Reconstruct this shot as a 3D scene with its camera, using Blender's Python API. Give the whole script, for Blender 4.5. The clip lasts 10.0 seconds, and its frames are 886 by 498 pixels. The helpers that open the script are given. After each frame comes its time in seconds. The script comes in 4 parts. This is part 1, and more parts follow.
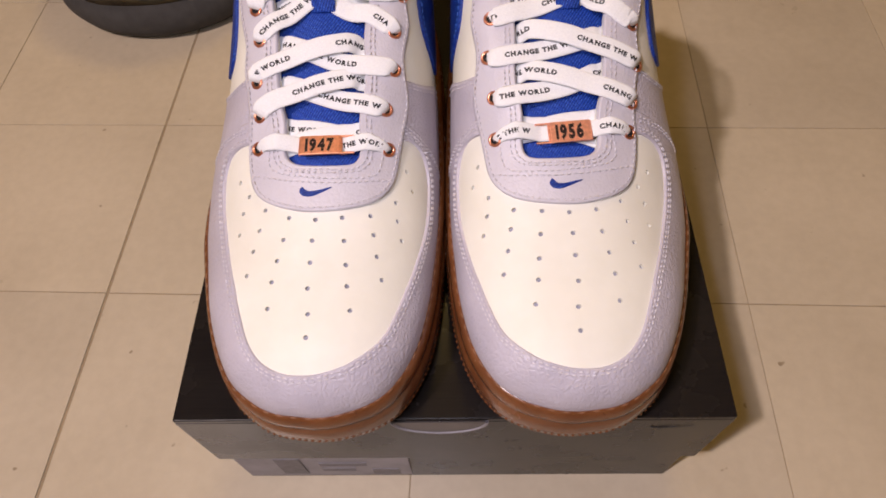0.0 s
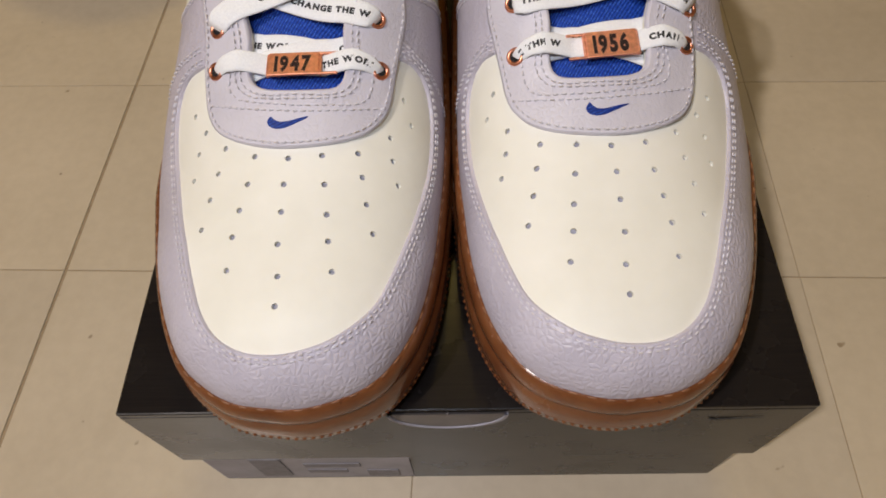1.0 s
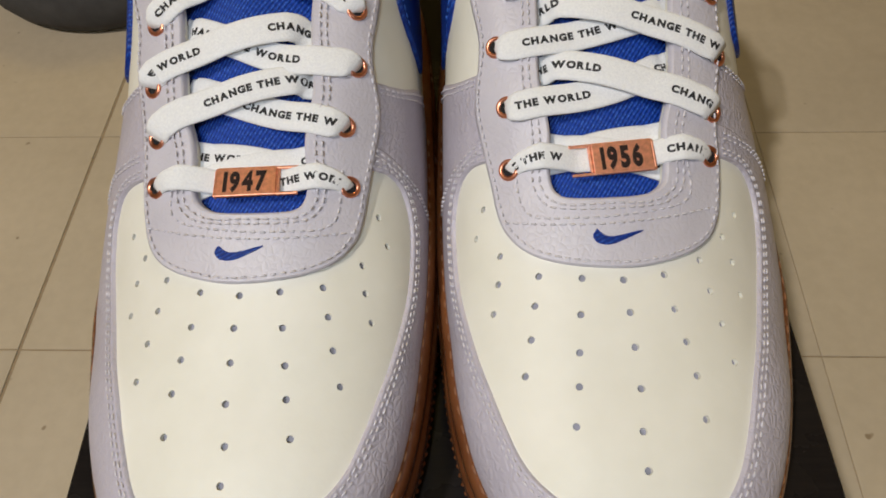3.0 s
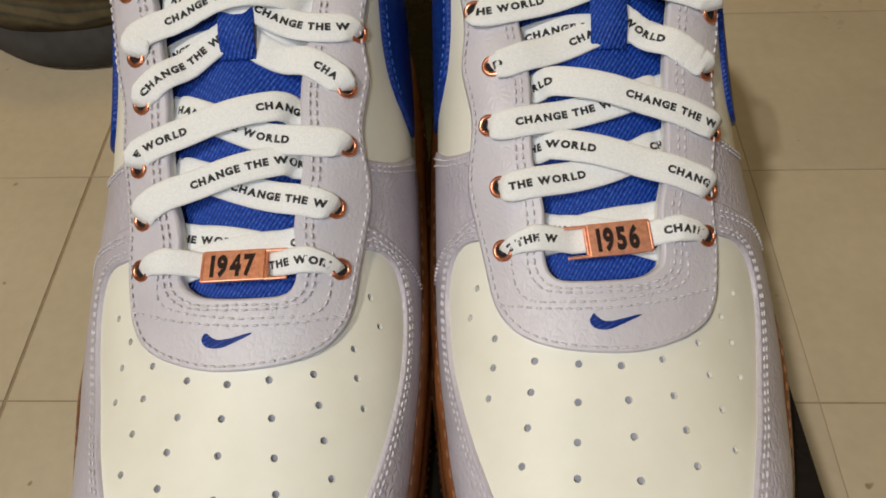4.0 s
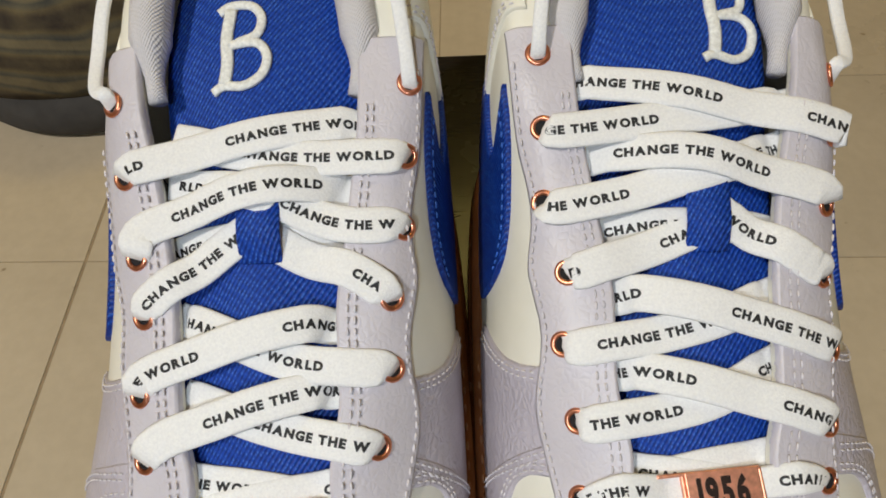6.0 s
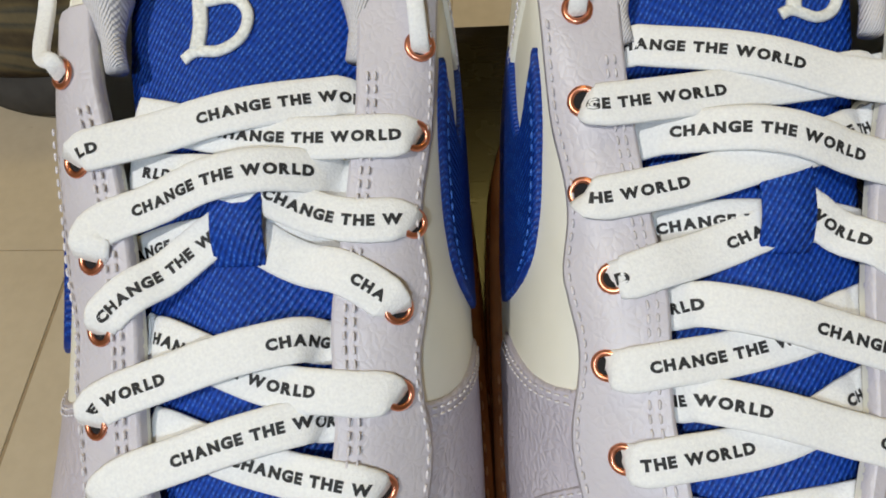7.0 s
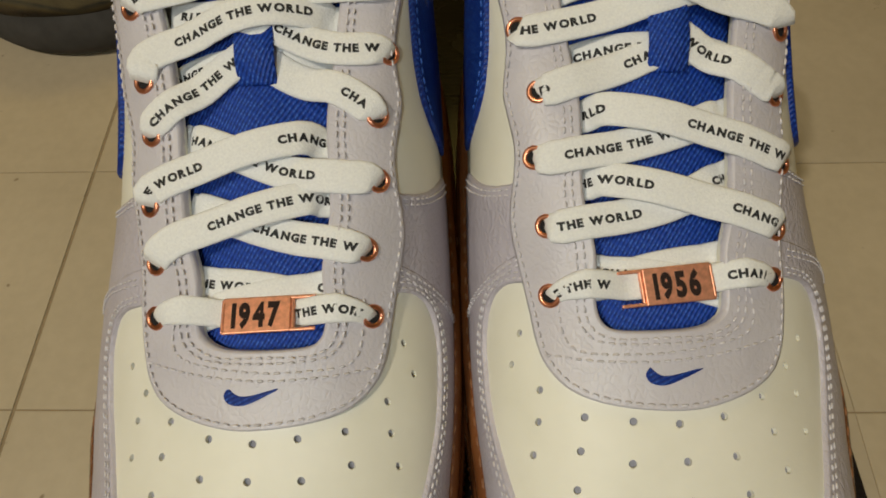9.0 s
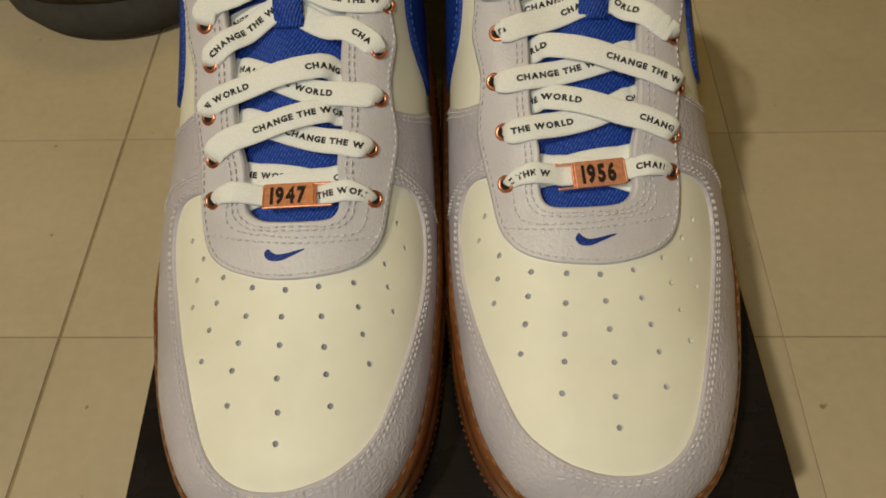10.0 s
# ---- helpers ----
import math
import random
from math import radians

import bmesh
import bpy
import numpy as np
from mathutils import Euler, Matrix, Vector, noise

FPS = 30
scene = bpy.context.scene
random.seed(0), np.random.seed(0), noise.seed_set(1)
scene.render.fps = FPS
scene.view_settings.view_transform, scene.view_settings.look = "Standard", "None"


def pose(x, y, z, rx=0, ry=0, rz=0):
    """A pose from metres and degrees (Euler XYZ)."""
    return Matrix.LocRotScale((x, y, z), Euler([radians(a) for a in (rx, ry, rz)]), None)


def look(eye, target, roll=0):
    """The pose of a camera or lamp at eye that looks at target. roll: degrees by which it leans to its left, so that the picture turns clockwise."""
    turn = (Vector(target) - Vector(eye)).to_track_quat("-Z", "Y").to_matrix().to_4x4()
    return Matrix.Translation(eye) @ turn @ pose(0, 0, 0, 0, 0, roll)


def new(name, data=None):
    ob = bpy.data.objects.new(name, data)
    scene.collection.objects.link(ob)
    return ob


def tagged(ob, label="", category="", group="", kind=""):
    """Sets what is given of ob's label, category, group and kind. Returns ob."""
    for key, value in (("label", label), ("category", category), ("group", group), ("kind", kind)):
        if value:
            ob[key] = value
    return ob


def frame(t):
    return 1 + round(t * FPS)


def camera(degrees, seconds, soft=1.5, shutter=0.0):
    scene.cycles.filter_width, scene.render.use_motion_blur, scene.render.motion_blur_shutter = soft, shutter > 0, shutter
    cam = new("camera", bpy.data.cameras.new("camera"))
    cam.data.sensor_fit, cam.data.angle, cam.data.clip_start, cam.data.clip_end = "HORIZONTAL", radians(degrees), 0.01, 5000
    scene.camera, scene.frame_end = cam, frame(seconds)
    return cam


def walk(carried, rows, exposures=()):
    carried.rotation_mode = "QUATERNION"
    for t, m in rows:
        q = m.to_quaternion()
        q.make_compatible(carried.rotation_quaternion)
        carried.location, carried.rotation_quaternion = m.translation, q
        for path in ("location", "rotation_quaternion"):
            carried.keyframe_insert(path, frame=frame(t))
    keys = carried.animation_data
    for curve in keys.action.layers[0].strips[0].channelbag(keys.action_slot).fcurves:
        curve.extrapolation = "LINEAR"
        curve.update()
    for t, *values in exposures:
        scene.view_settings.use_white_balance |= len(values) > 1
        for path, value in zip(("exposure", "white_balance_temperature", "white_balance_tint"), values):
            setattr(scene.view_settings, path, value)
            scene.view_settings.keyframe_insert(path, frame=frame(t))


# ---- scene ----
cam = camera(68.0, 10.0, 1.8)
PATH = [
    (0, (0.00652, -0.08465, 0.42633), (-0.02341, 0.44472, -0.42154), -3.66),
    (0.5, (0.00354, -0.07230, 0.39490), (-0.02947, 0.44405, -0.46085), -4.24),
    (1, (0.00232, -0.06643, 0.36570), (-0.03040, 0.45507, -0.48692), -4.35),
    (1.5, (0.00566, -0.05916, 0.35279), (-0.02442, 0.45950, -0.50166), -4.13),
    (2, (0.00956, -0.04420, 0.35019), (-0.01813, 0.47389, -0.50469), -3.93),
    (2.5, (0.00637, -0.02459, 0.35387), (-0.02167, 0.49456, -0.50036), -4.08),
    (4, (0.00754, 0.00964, 0.36548), (-0.00986, 0.54703, -0.47768), -3.60),
    (4.5, (0.00046, 0.02472, 0.37166), (-0.01082, 0.56350, -0.47070), -3.15),
    (5, (0.00180, 0.04142, 0.37623), (-0.01271, 0.58898, -0.46041), -3.48),
    (5.5, (-0.00331, 0.06013, 0.37577), (-0.01006, 0.60625, -0.46191), -2.67),
    (7, (-0.00952, 0.09676, 0.34737), (-0.03755, 0.61422, -0.50788), -4.59),
    (7.5, (-0.00670, 0.09525, 0.34219), (-0.03062, 0.60170, -0.51974), -4.28),
    (8, (-0.00400, 0.08140, 0.34405), (-0.03282, 0.58029, -0.52214), -4.83),
    (8.5, (-0.00443, 0.05744, 0.35002), (-0.02813, 0.55871, -0.51494), -4.38),
    (9, (-0.00234, 0.03678, 0.36296), (-0.02522, 0.53030, -0.50647), -4.45),
    (9.5, (-0.00241, -0.00018, 0.38365), (-0.01387, 0.49136, -0.48712), -3.28),
    (10, (0.00184, -0.02759, 0.39598), (-0.01375, 0.47836, -0.46644), -3.56),
]
EXPOSURES = [(0, 0.34, 6500, 33), (1, 0.17, 6300, 19), (2.5, 0.05, 6200, 14), (4.5, 0.0, 6500, 11), (5.5, 0.12, 6350, 11), (7, 0.2, 6000, 9), (8.5, -0.20, 6600, 7), (10, -0.28, 7700, 4)]
walk(cam, [(t, look(eye, target, roll)) for t, eye, target, roll in PATH], EXPOSURES)

# ---- light ----
world = bpy.data.worlds.new("room_light")
scene.world = world
world.use_nodes = True
world.node_tree.nodes["Background"].inputs[0].default_value = (1.0, 0.85, 0.46, 1)
world.node_tree.nodes["Background"].inputs[1].default_value = 0.13


def lamp(name, kind, at, target, energy, color, size):
    data = bpy.data.lights.new(name, kind)
    data.energy, data.color = energy, color
    if kind == "AREA":
        data.shape, data.size = "DISK", size
    else:
        data.shadow_soft_size = size
    ob = new(name, data)
    ob.matrix_world = look(at, target)
    return ob


lamp("room_spot_light", "SPOT", (-1.02, -0.64, 2.22), (0.0, 0.15, 0.18), 112.0, (1.0, 0.93, 0.80), 0.045)
bpy.data.lights["room_spot_light"].spot_size = radians(100)
bpy.data.lights["room_spot_light"].spot_blend = 0.6
lamp("ceiling_lamp_light", "AREA", (0.12, 1.35, 2.10), (0.0, 0.15, 0.1), 5.5, (1.0, 0.74, 0.20), 0.4)
lamp("phone_light", "SPOT", (-0.05, -0.10, 0.50), (0.0, 0.12, 0.18), 1.85, (0.80, 0.91, 1.0), 0.012)
bpy.data.lights["phone_light"].spot_size = radians(150)
bpy.data.lights["phone_light"].spot_blend = 0.6


# ---- materials ----
def nodes_of(name, color, rough=0.5, metal=0.0, spec=0.5):
    m = bpy.data.materials.new(name)
    m.use_nodes = True
    nt = m.node_tree
    b = nt.nodes["Principled BSDF"]
    b.inputs["Base Color"].default_value = (*color, 1)
    b.inputs["Roughness"].default_value = rough
    b.inputs["Metallic"].default_value = metal
    b.inputs["Specular IOR Level"].default_value = spec
    return m, nt, b


def link(nt, a, b):
    nt.links.new(a, b)


def coords(nt, scale=(1, 1, 1), rot=(0, 0, 0)):
    tc = nt.nodes.new("ShaderNodeTexCoord")
    mp = nt.nodes.new("ShaderNodeMapping")
    mp.inputs["Scale"].default_value = scale
    mp.inputs["Rotation"].default_value = rot
    link(nt, tc.outputs["Object"], mp.inputs["Vector"])
    return mp.outputs["Vector"]


def noise_tex(nt, vec, scale, detail=4.0, rough=0.55):
    n = nt.nodes.new("ShaderNodeTexNoise")
    n.inputs["Scale"].default_value = scale
    n.inputs["Detail"].default_value = detail
    n.inputs["Roughness"].default_value = rough
    link(nt, vec, n.inputs["Vector"])
    return n.outputs["Fac"]


def ramp(nt, fac, stops):
    r = nt.nodes.new("ShaderNodeValToRGB")
    e = r.color_ramp.elements
    while len(e) < len(stops):
        e.new(0.5)
    for el, (p, c) in zip(e, stops):
        el.position, el.color = p, (*c, 1) if len(c) == 3 else c
    link(nt, fac, r.inputs["Fac"])
    return r.outputs["Color"]


def mix(nt, fac, a, b, mode="MIX"):
    n = nt.nodes.new("ShaderNodeMix")
    n.data_type, n.blend_type = "RGBA", mode
    for sock, v in ((n.inputs[0], fac), (n.inputs[6], a), (n.inputs[7], b)):
        if isinstance(v, (int, float)):
            sock.default_value = v
        elif isinstance(v, tuple):
            sock.default_value = (*v, 1)
        else:
            link(nt, v, sock)
    return n.outputs[2]


def bump(nt, b, height, dist, strength=1.0, chain=None):
    n = nt.nodes.new("ShaderNodeBump")
    n.inputs["Distance"].default_value = dist
    n.inputs["Strength"].default_value = strength
    link(nt, height, n.inputs["Height"])
    if chain is not None:
        link(nt, chain, n.inputs["Normal"])
    link(nt, n.outputs["Normal"], b.inputs["Normal"])
    return n.outputs["Normal"]


def voronoi(nt, vec, scale, feature="F1", rand=1.0):
    n = nt.nodes.new("ShaderNodeTexVoronoi")
    n.feature = feature
    n.inputs["Scale"].default_value = scale
    n.inputs["Randomness"].default_value = rand
    link(nt, vec, n.inputs["Vector"])
    return n.outputs["Distance"]


def wave(nt, vec, scale, axis="X", dist=0.0):
    n = nt.nodes.new("ShaderNodeTexWave")
    n.bands_direction = axis
    n.inputs["Scale"].default_value = scale
    n.inputs["Distortion"].default_value = dist
    link(nt, vec, n.inputs["Vector"])
    return n.outputs["Fac"]


def smooth_leather():
    m, nt, b = nodes_of("cream_smooth_leather", (0.84, 0.79, 0.66), 0.5, 0.0, 0.38)
    v = coords(nt)
    big = noise_tex(nt, v, 45, 3)
    link(nt, ramp(nt, big, [(0.3, (0.80, 0.775, 0.67)), (0.7, (0.86, 0.835, 0.74))]), b.inputs["Base Color"])
    c = bump(nt, b, noise_tex(nt, v, 900, 4), 0.00008, 0.35)
    bump(nt, b, noise_tex(nt, v, 130, 3), 0.0005, 0.15, c)
    return m


def pebbled_leather(name, lo, hi, relief, scale):
    m, nt, b = nodes_of(name, lo, 0.42)
    v = coords(nt, (1, 0.8, 1))
    tint = noise_tex(nt, v, 70, 4)
    link(nt, ramp(nt, tint, [(0.3, lo), (0.75, hi)]), b.inputs["Base Color"])
    wob = nt.nodes.new("ShaderNodeMix")
    wob.data_type = "VECTOR"
    wob.inputs[0].default_value = 0.0035
    nz = nt.nodes.new("ShaderNodeTexNoise")
    nz.inputs["Scale"].default_value = 220
    link(nt, v, nz.inputs["Vector"])
    link(nt, v, wob.inputs[4])
    link(nt, nz.outputs["Color"], wob.inputs[5])
    cells = voronoi(nt, wob.outputs[1], scale, "DISTANCE_TO_EDGE")
    cells2 = ramp(nt, cells, [(0.0, (0, 0, 0)), (0.10, (0.28, 0.28, 0.28)), (0.28, (0.75, 0.75, 0.75)), (0.55, (1, 1, 1))])
    c = bump(nt, b, cells2, 0.00034, relief)
    c = bump(nt, b, noise_tex(nt, coords(nt, (1, 0.35, 1)), 260, 3), 0.0005, 0.30, c)
    bump(nt, b, noise_tex(nt, v, 1400, 3), 0.00006, 0.5, c)
    return m


def fabric(name, dark, light, scale, rot, rough=0.75, depth=0.0003, fleck=None):
    m, nt, b = nodes_of(name, dark, rough)
    v = coords(nt, (1, 1, 0.6), (0, 0, rot))
    w1 = wave(nt, v, scale, "X", 0.6)
    w2 = wave(nt, v, scale * 0.55, "Y", 1.5)
    prod = mix(nt, 0.3, w1, w2, "MIX")
    n = noise_tex(nt, v, 400, 4)
    col = ramp(nt, prod, [(0.0, dark), (0.75, light)])
    base = mix(nt, 0.35, col, mix(nt, n, dark, light), "MIX")
    if fleck:
        # light thread floats that come up between the ribs
        knots = voronoi(nt, coords(nt, (1, 0.55, 0.5), (0, 0, rot)), scale * 5.6, "F1", 0.5)
        up = mix(nt, 1.0, ramp(nt, knots, [(0.26, (1, 1, 1)), (0.48, (0, 0, 0))]), ramp(nt, w1, [(0.45, (0, 0, 0)), (0.8, (1, 1, 1))]), "MULTIPLY")
        base = mix(nt, up, base, fleck)
    link(nt, base, b.inputs["Base Color"])
    b.inputs["Specular IOR Level"].default_value = 0.3
    bump(nt, b, prod, depth, 0.7)
    return m


def lace_cloth():
    m, nt, b = nodes_of("white_cotton_lace", (0.86, 0.86, 0.86), 0.85)
    v = coords(nt)
    n = noise_tex(nt, v, 1500, 3)
    w = voronoi(nt, v, 1700)
    link(nt, ramp(nt, n, [(0.3, (0.80, 0.80, 0.81)), (0.7, (0.90, 0.90, 0.89))]), b.inputs["Base Color"])
    b.inputs["Sheen Weight"].default_value = 0.3
    bump(nt, b, mix(nt, 0.5, n, w), 0.00025, 0.55)
    return m


def gum_rubber():
    m, nt, b = nodes_of("brown_gum_rubber", (0.20, 0.075, 0.028), 0.3)
    v = coords(nt)
    n = noise_tex(nt, v, 60, 5, 0.6)
    col = ramp(nt, n, [(0.25, (0.125, 0.042, 0.016)), (0.7, (0.215, 0.080, 0.029))])
    specks = ramp(nt, noise_tex(nt, v, 420, 2), [(0.70, (0, 0, 0)), (0.76, (1, 1, 1))])
    link(nt, mix(nt, specks, col, (0.05, 0.02, 0.012)), b.inputs["Base Color"])
    link(nt, ramp(nt, n, [(0.3, (0.15, 0.15, 0.15)), (0.8, (0.32, 0.32, 0.32))]), b.inputs["Roughness"])
    b.inputs["Subsurface Weight"].default_value = 0.12
    b.inputs["Subsurface Radius"].default_value = (0.004, 0.0015, 0.0005)
    bump(nt, b, noise_tex(nt, v, 250, 4), 0.0003, 0.3)
    return m


def copper():
    m, nt, b = nodes_of("polished_copper", (0.80, 0.33, 0.20), 0.30, 1.0)
    v = coords(nt, (1, 12, 12))
    link(nt, ramp(nt, noise_tex(nt, v, 260, 3), [(0.3, (0.28, 0.28, 0.28)), (0.8, (0.42, 0.42, 0.42))]), b.inputs["Roughness"])
    return m


def plain(name, color, rough=0.6, metal=0.0, scale=300, depth=0.0001):
    m, nt, b = nodes_of(name, color, rough, metal)
    v = coords(nt)
    n = noise_tex(nt, v, scale, 4)
    lo = tuple(c * 0.82 for c in color)
    hi = tuple(min(1, c * 1.15) for c in color)
    link(nt, ramp(nt, n, [(0.3, lo), (0.7, hi)]), b.inputs["Base Color"])
    bump(nt, b, n, depth, 0.5)
    return m


def cardboard():
    m, nt, b = nodes_of("black_printed_cardboard", (0.012, 0.010, 0.010), 0.36, 0.0, 0.25)
    v = coords(nt)
    n = noise_tex(nt, v, 30, 5)
    fibre = noise_tex(nt, coords(nt, (6, 160, 60)), 6, 4)
    link(nt, mix(nt, 0.35, ramp(nt, n, [(0.3, (0.008, 0.0065, 0.0075)), (0.75, (0.015, 0.012, 0.011))]),
                 ramp(nt, fibre, [(0.35, (0.007, 0.006, 0.006)), (0.7, (0.022, 0.018, 0.014))])), b.inputs["Base Color"])
    link(nt, ramp(nt, n, [(0.3, (0.21, 0.21, 0.21)), (0.7, (0.31, 0.31, 0.31))]), b.inputs["Roughness"])
    bump(nt, b, fibre, 0.0001, 0.35)
    return m


def tile_stone():
    m, nt, b = nodes_of("beige_ceramic_tile", (0.5, 0.42, 0.31), 0.32)
    tc = nt.nodes.new("ShaderNodeTexCoord")
    info = nt.nodes.new("ShaderNodeObjectInfo")
    off = nt.nodes.new("ShaderNodeVectorMath")
    off.operation = "ADD"
    link(nt, tc.outputs["Object"], off.inputs[0])
    link(nt, info.outputs["Location"], off.inputs[1])
    v = off.outputs[0]
    n = noise_tex(nt, v, 7, 5, 0.6)
    fine = noise_tex(nt, v, 120, 4)
    col = ramp(nt, n, [(0.3, (0.52, 0.445, 0.335)), (0.55, (0.585, 0.505, 0.385)), (0.75, (0.63, 0.545, 0.42))])
    col = mix(nt, 0.18, col, ramp(nt, fine, [(0.35, (0.42, 0.35, 0.25)), (0.65, (0.60, 0.52, 0.40))]))
    speck = ramp(nt, noise_tex(nt, v, 75, 2, 0.5), [(0.735, (0, 0, 0)), (0.775, (1, 1, 1))])
    col = mix(nt, speck, col, (0.30, 0.23, 0.15))
    shade = mix(nt, info.outputs["Random"], (0.95, 0.95, 0.95), (1.04, 1.03, 1.0))
    link(nt, mix(nt, 1.0, col, shade, "MULTIPLY"), b.inputs["Base Color"])
    link(nt, ramp(nt, n, [(0.3, (0.26, 0.26, 0.26)), (0.8, (0.42, 0.42, 0.42))]), b.inputs["Roughness"])
    bump(nt, b, n, 0.0012, 0.25)
    return m


def striped_cloth():
    m, nt, b = nodes_of("olive_brown_striped_cloth", (0.1, 0.08, 0.04), 0.85)
    v = coords(nt, (1, 1, 1), (0.3, 0, 0))
    w = wave(nt, v, 9, "Z", 5.0)
    col = ramp(nt, w, [(0.1, (0.035, 0.026, 0.02)), (0.4, (0.16, 0.125, 0.06)), (0.6, (0.10, 0.10, 0.075)), (0.8, (0.05, 0.062, 0.062)), (0.95, (0.2, 0.17, 0.10))])
    link(nt, mix(nt, 0.4, col, ramp(nt, noise_tex(nt, v, 60, 5), [(0.35, (0.04, 0.03, 0.02)), (0.7, (0.2, 0.16, 0.08))])), b.inputs["Base Color"])
    bump(nt, b, noise_tex(nt, v, 300, 3), 0.0008, 0.6)
    return m


PLATE = plain("brushed_copper_plate", (0.90, 0.42, 0.28), 0.50, 1.0, 700, 0.00002)
CREAM, LILAC, GUM, COPPER = smooth_leather(), pebbled_leather("lilac_grey_pebbled_leather", (0.49, 0.455, 0.52), (0.57, 0.53, 0.595), 0.66, 430), gum_rubber(), copper()
LILAC_FLAT = pebbled_leather("lilac_grey_fine_leather", (0.56, 0.53, 0.58), (0.635, 0.605, 0.655), 0.26, 520)
LACE = lace_cloth()
BLUE = fabric("royal_blue_twill", (0.001, 0.010, 0.10), (0.010, 0.070, 0.48), 300, 0.62, 0.6, 0.0004, (0.055, 0.17, 0.62))
BLUE_FELT = fabric("royal_blue_satin_stitch", (0.002, 0.014, 0.13), (0.006, 0.040, 0.29), 300, 1.2, 0.5, 0.0003, (0.03, 0.12, 0.50))
MESH = fabric("pale_grey_mesh_lining", (0.60, 0.58, 0.61), (0.72, 0.70, 0.72), 620, 0.5, 0.85, 0.0003)
THREAD = plain("pale_lilac_thread", (0.68, 0.645, 0.68), 0.6)
BLUE_THREAD = plain("blue_thread", (0.03, 0.12, 0.5), 0.5)
WHITE_THREAD = plain("white_embroidery_thread", (0.82, 0.83, 0.80), 0.55, 0.0, 900, 0.0004)
INK = plain("black_print", (0.018, 0.018, 0.02), 0.7)
PIT = plain("grey_lining", (0.30, 0.30, 0.36), 0.8)
# near-black colour that paints in the shade inside the shoe and eyelets
INNER_SHADE = plain("painted_inner_shade", (0.010, 0.009, 0.010), 0.9)
ENGRAVED = plain("dark_brown_engraving", (0.02, 0.008, 0.006), 0.9)
CARD, TILE = cardboard(), tile_stone()
GROUT = plain("brown_grout", (0.34, 0.26, 0.165), 0.9, 0.0, 120, 0.0008)
LABEL = plain("pale_grey_paper_label", (0.34, 0.33, 0.38), 0.6, 0.0, 60)
FLAP = plain("grey_inner_cardboard", (0.15, 0.135, 0.135), 0.5, 0.0, 40)
LABEL_INK = plain("dark_label_print", (0.19, 0.185, 0.21), 0.6)
STRIPES, CHARCOAL = striped_cloth(), plain("charcoal_felt", (0.055, 0.052, 0.05), 0.9, 0.0, 90, 0.0006)
WALL = plain("pale_cream_wall_paint", (0.7, 0.62, 0.45), 0.8, 0.0, 20, 0.001)
GUM_STITCH = plain("tan_sole_thread", (0.25, 0.105, 0.042), 0.5)


# ---- mesh helpers ----
def mesh_object(name, verts, faces, material, smooth=True):
    me = bpy.data.meshes.new(name)
    me.from_pydata([tuple(v) for v in verts], [], [tuple(f) for f in faces])
    me.materials.append(material)
    if smooth:
        me.polygons.foreach_set("use_smooth", [True] * len(me.polygons))
    me.update()
    return new(name, me)


def boxed(name, lo, hi, material, bevel=0.0, segments=2):
    bm = bmesh.new()
    bmesh.ops.create_cube(bm, size=1)
    for v in bm.verts:
        v.co = Vector([lo[i] + (v.co[i] + 0.5) * (hi[i] - lo[i]) for i in range(3)])
    if bevel:
        bmesh.ops.bevel(bm, geom=bm.edges[:], offset=bevel, segments=segments, affect="EDGES", profile=0.5)
    me = bpy.data.meshes.new(name)
    bm.to_mesh(me)
    bm.free()
    me.materials.append(material)
    return new(name, me)


def spline(points, n=8):
    """Catmull-Rom curve through points of any dimension."""
    P = np.array(points, float)
    Q = np.vstack([2 * P[0] - P[1], P, 2 * P[-1] - P[-2]])
    out = []
    for i in range(len(P) - 1):
        a, b, c, d = Q[i:i + 4]
        for k in range(n):
            t = k / n
            out.append(0.5 * (2 * b + (c - a) * t + (2 * a - 5 * b + 4 * c - d) * t * t + (3 * b - a - 3 * c + d) * t ** 3))
    out.append(P[-1])
    return np.array(out)


def resample(P, step):
    P = np.array(P, float)
    d = np.r_[0, np.cumsum(np.linalg.norm(np.diff(P, axis=0), axis=1))]
    n = max(2, int(round(d[-1] / step)) + 1)
    s = np.linspace(0, d[-1], n)
    return np.stack([np.interp(s, d, P[:, i]) for i in range(P.shape[1])], 1)


# ---- the form of the shoe: one last, shared by both feet ----
LATERAL = spline([(.054, .0038), (.0705, .0062), (.0821, .0125), (.091, .021), (.0992, .0367), (.1058, .056), (.1116, .0797), (.1150, .098),
                  (.1160, .125), (.1110, .170), (.1035, .215), (.0970, .255), (.086, .287), (.056, .3015)], 10)
MEDIAL = spline([(.054, .0038), (.0445, .0047), (.0294, .0098), (.0194, .0185), (.011, .0345), (.0060, .056), (.0036, .0790), (.0020, .100),
                 (.0015, .130), (.0022, .170), (.0038, .215), (.0085, .255), (.024, .287), (.056, .3015)], 10)
TOE, HEEL = np.array((.0540, .055)), np.array((.056, .255))
FEATHER, LID_TOP = 0.152, 0.125


FINE = np.linspace(-.05, .36, 821)


def eased(ys, vs, sigma):
    """A table through the given values with its corners rounded off."""
    v = np.interp(FINE, ys, vs)
    k = np.exp(-0.5 * (np.arange(-60, 61) * (FINE[1] - FINE[0]) / sigma) ** 2)
    return np.convolve(np.pad(v, 60, mode="edge"), k / k.sum(), "valid")


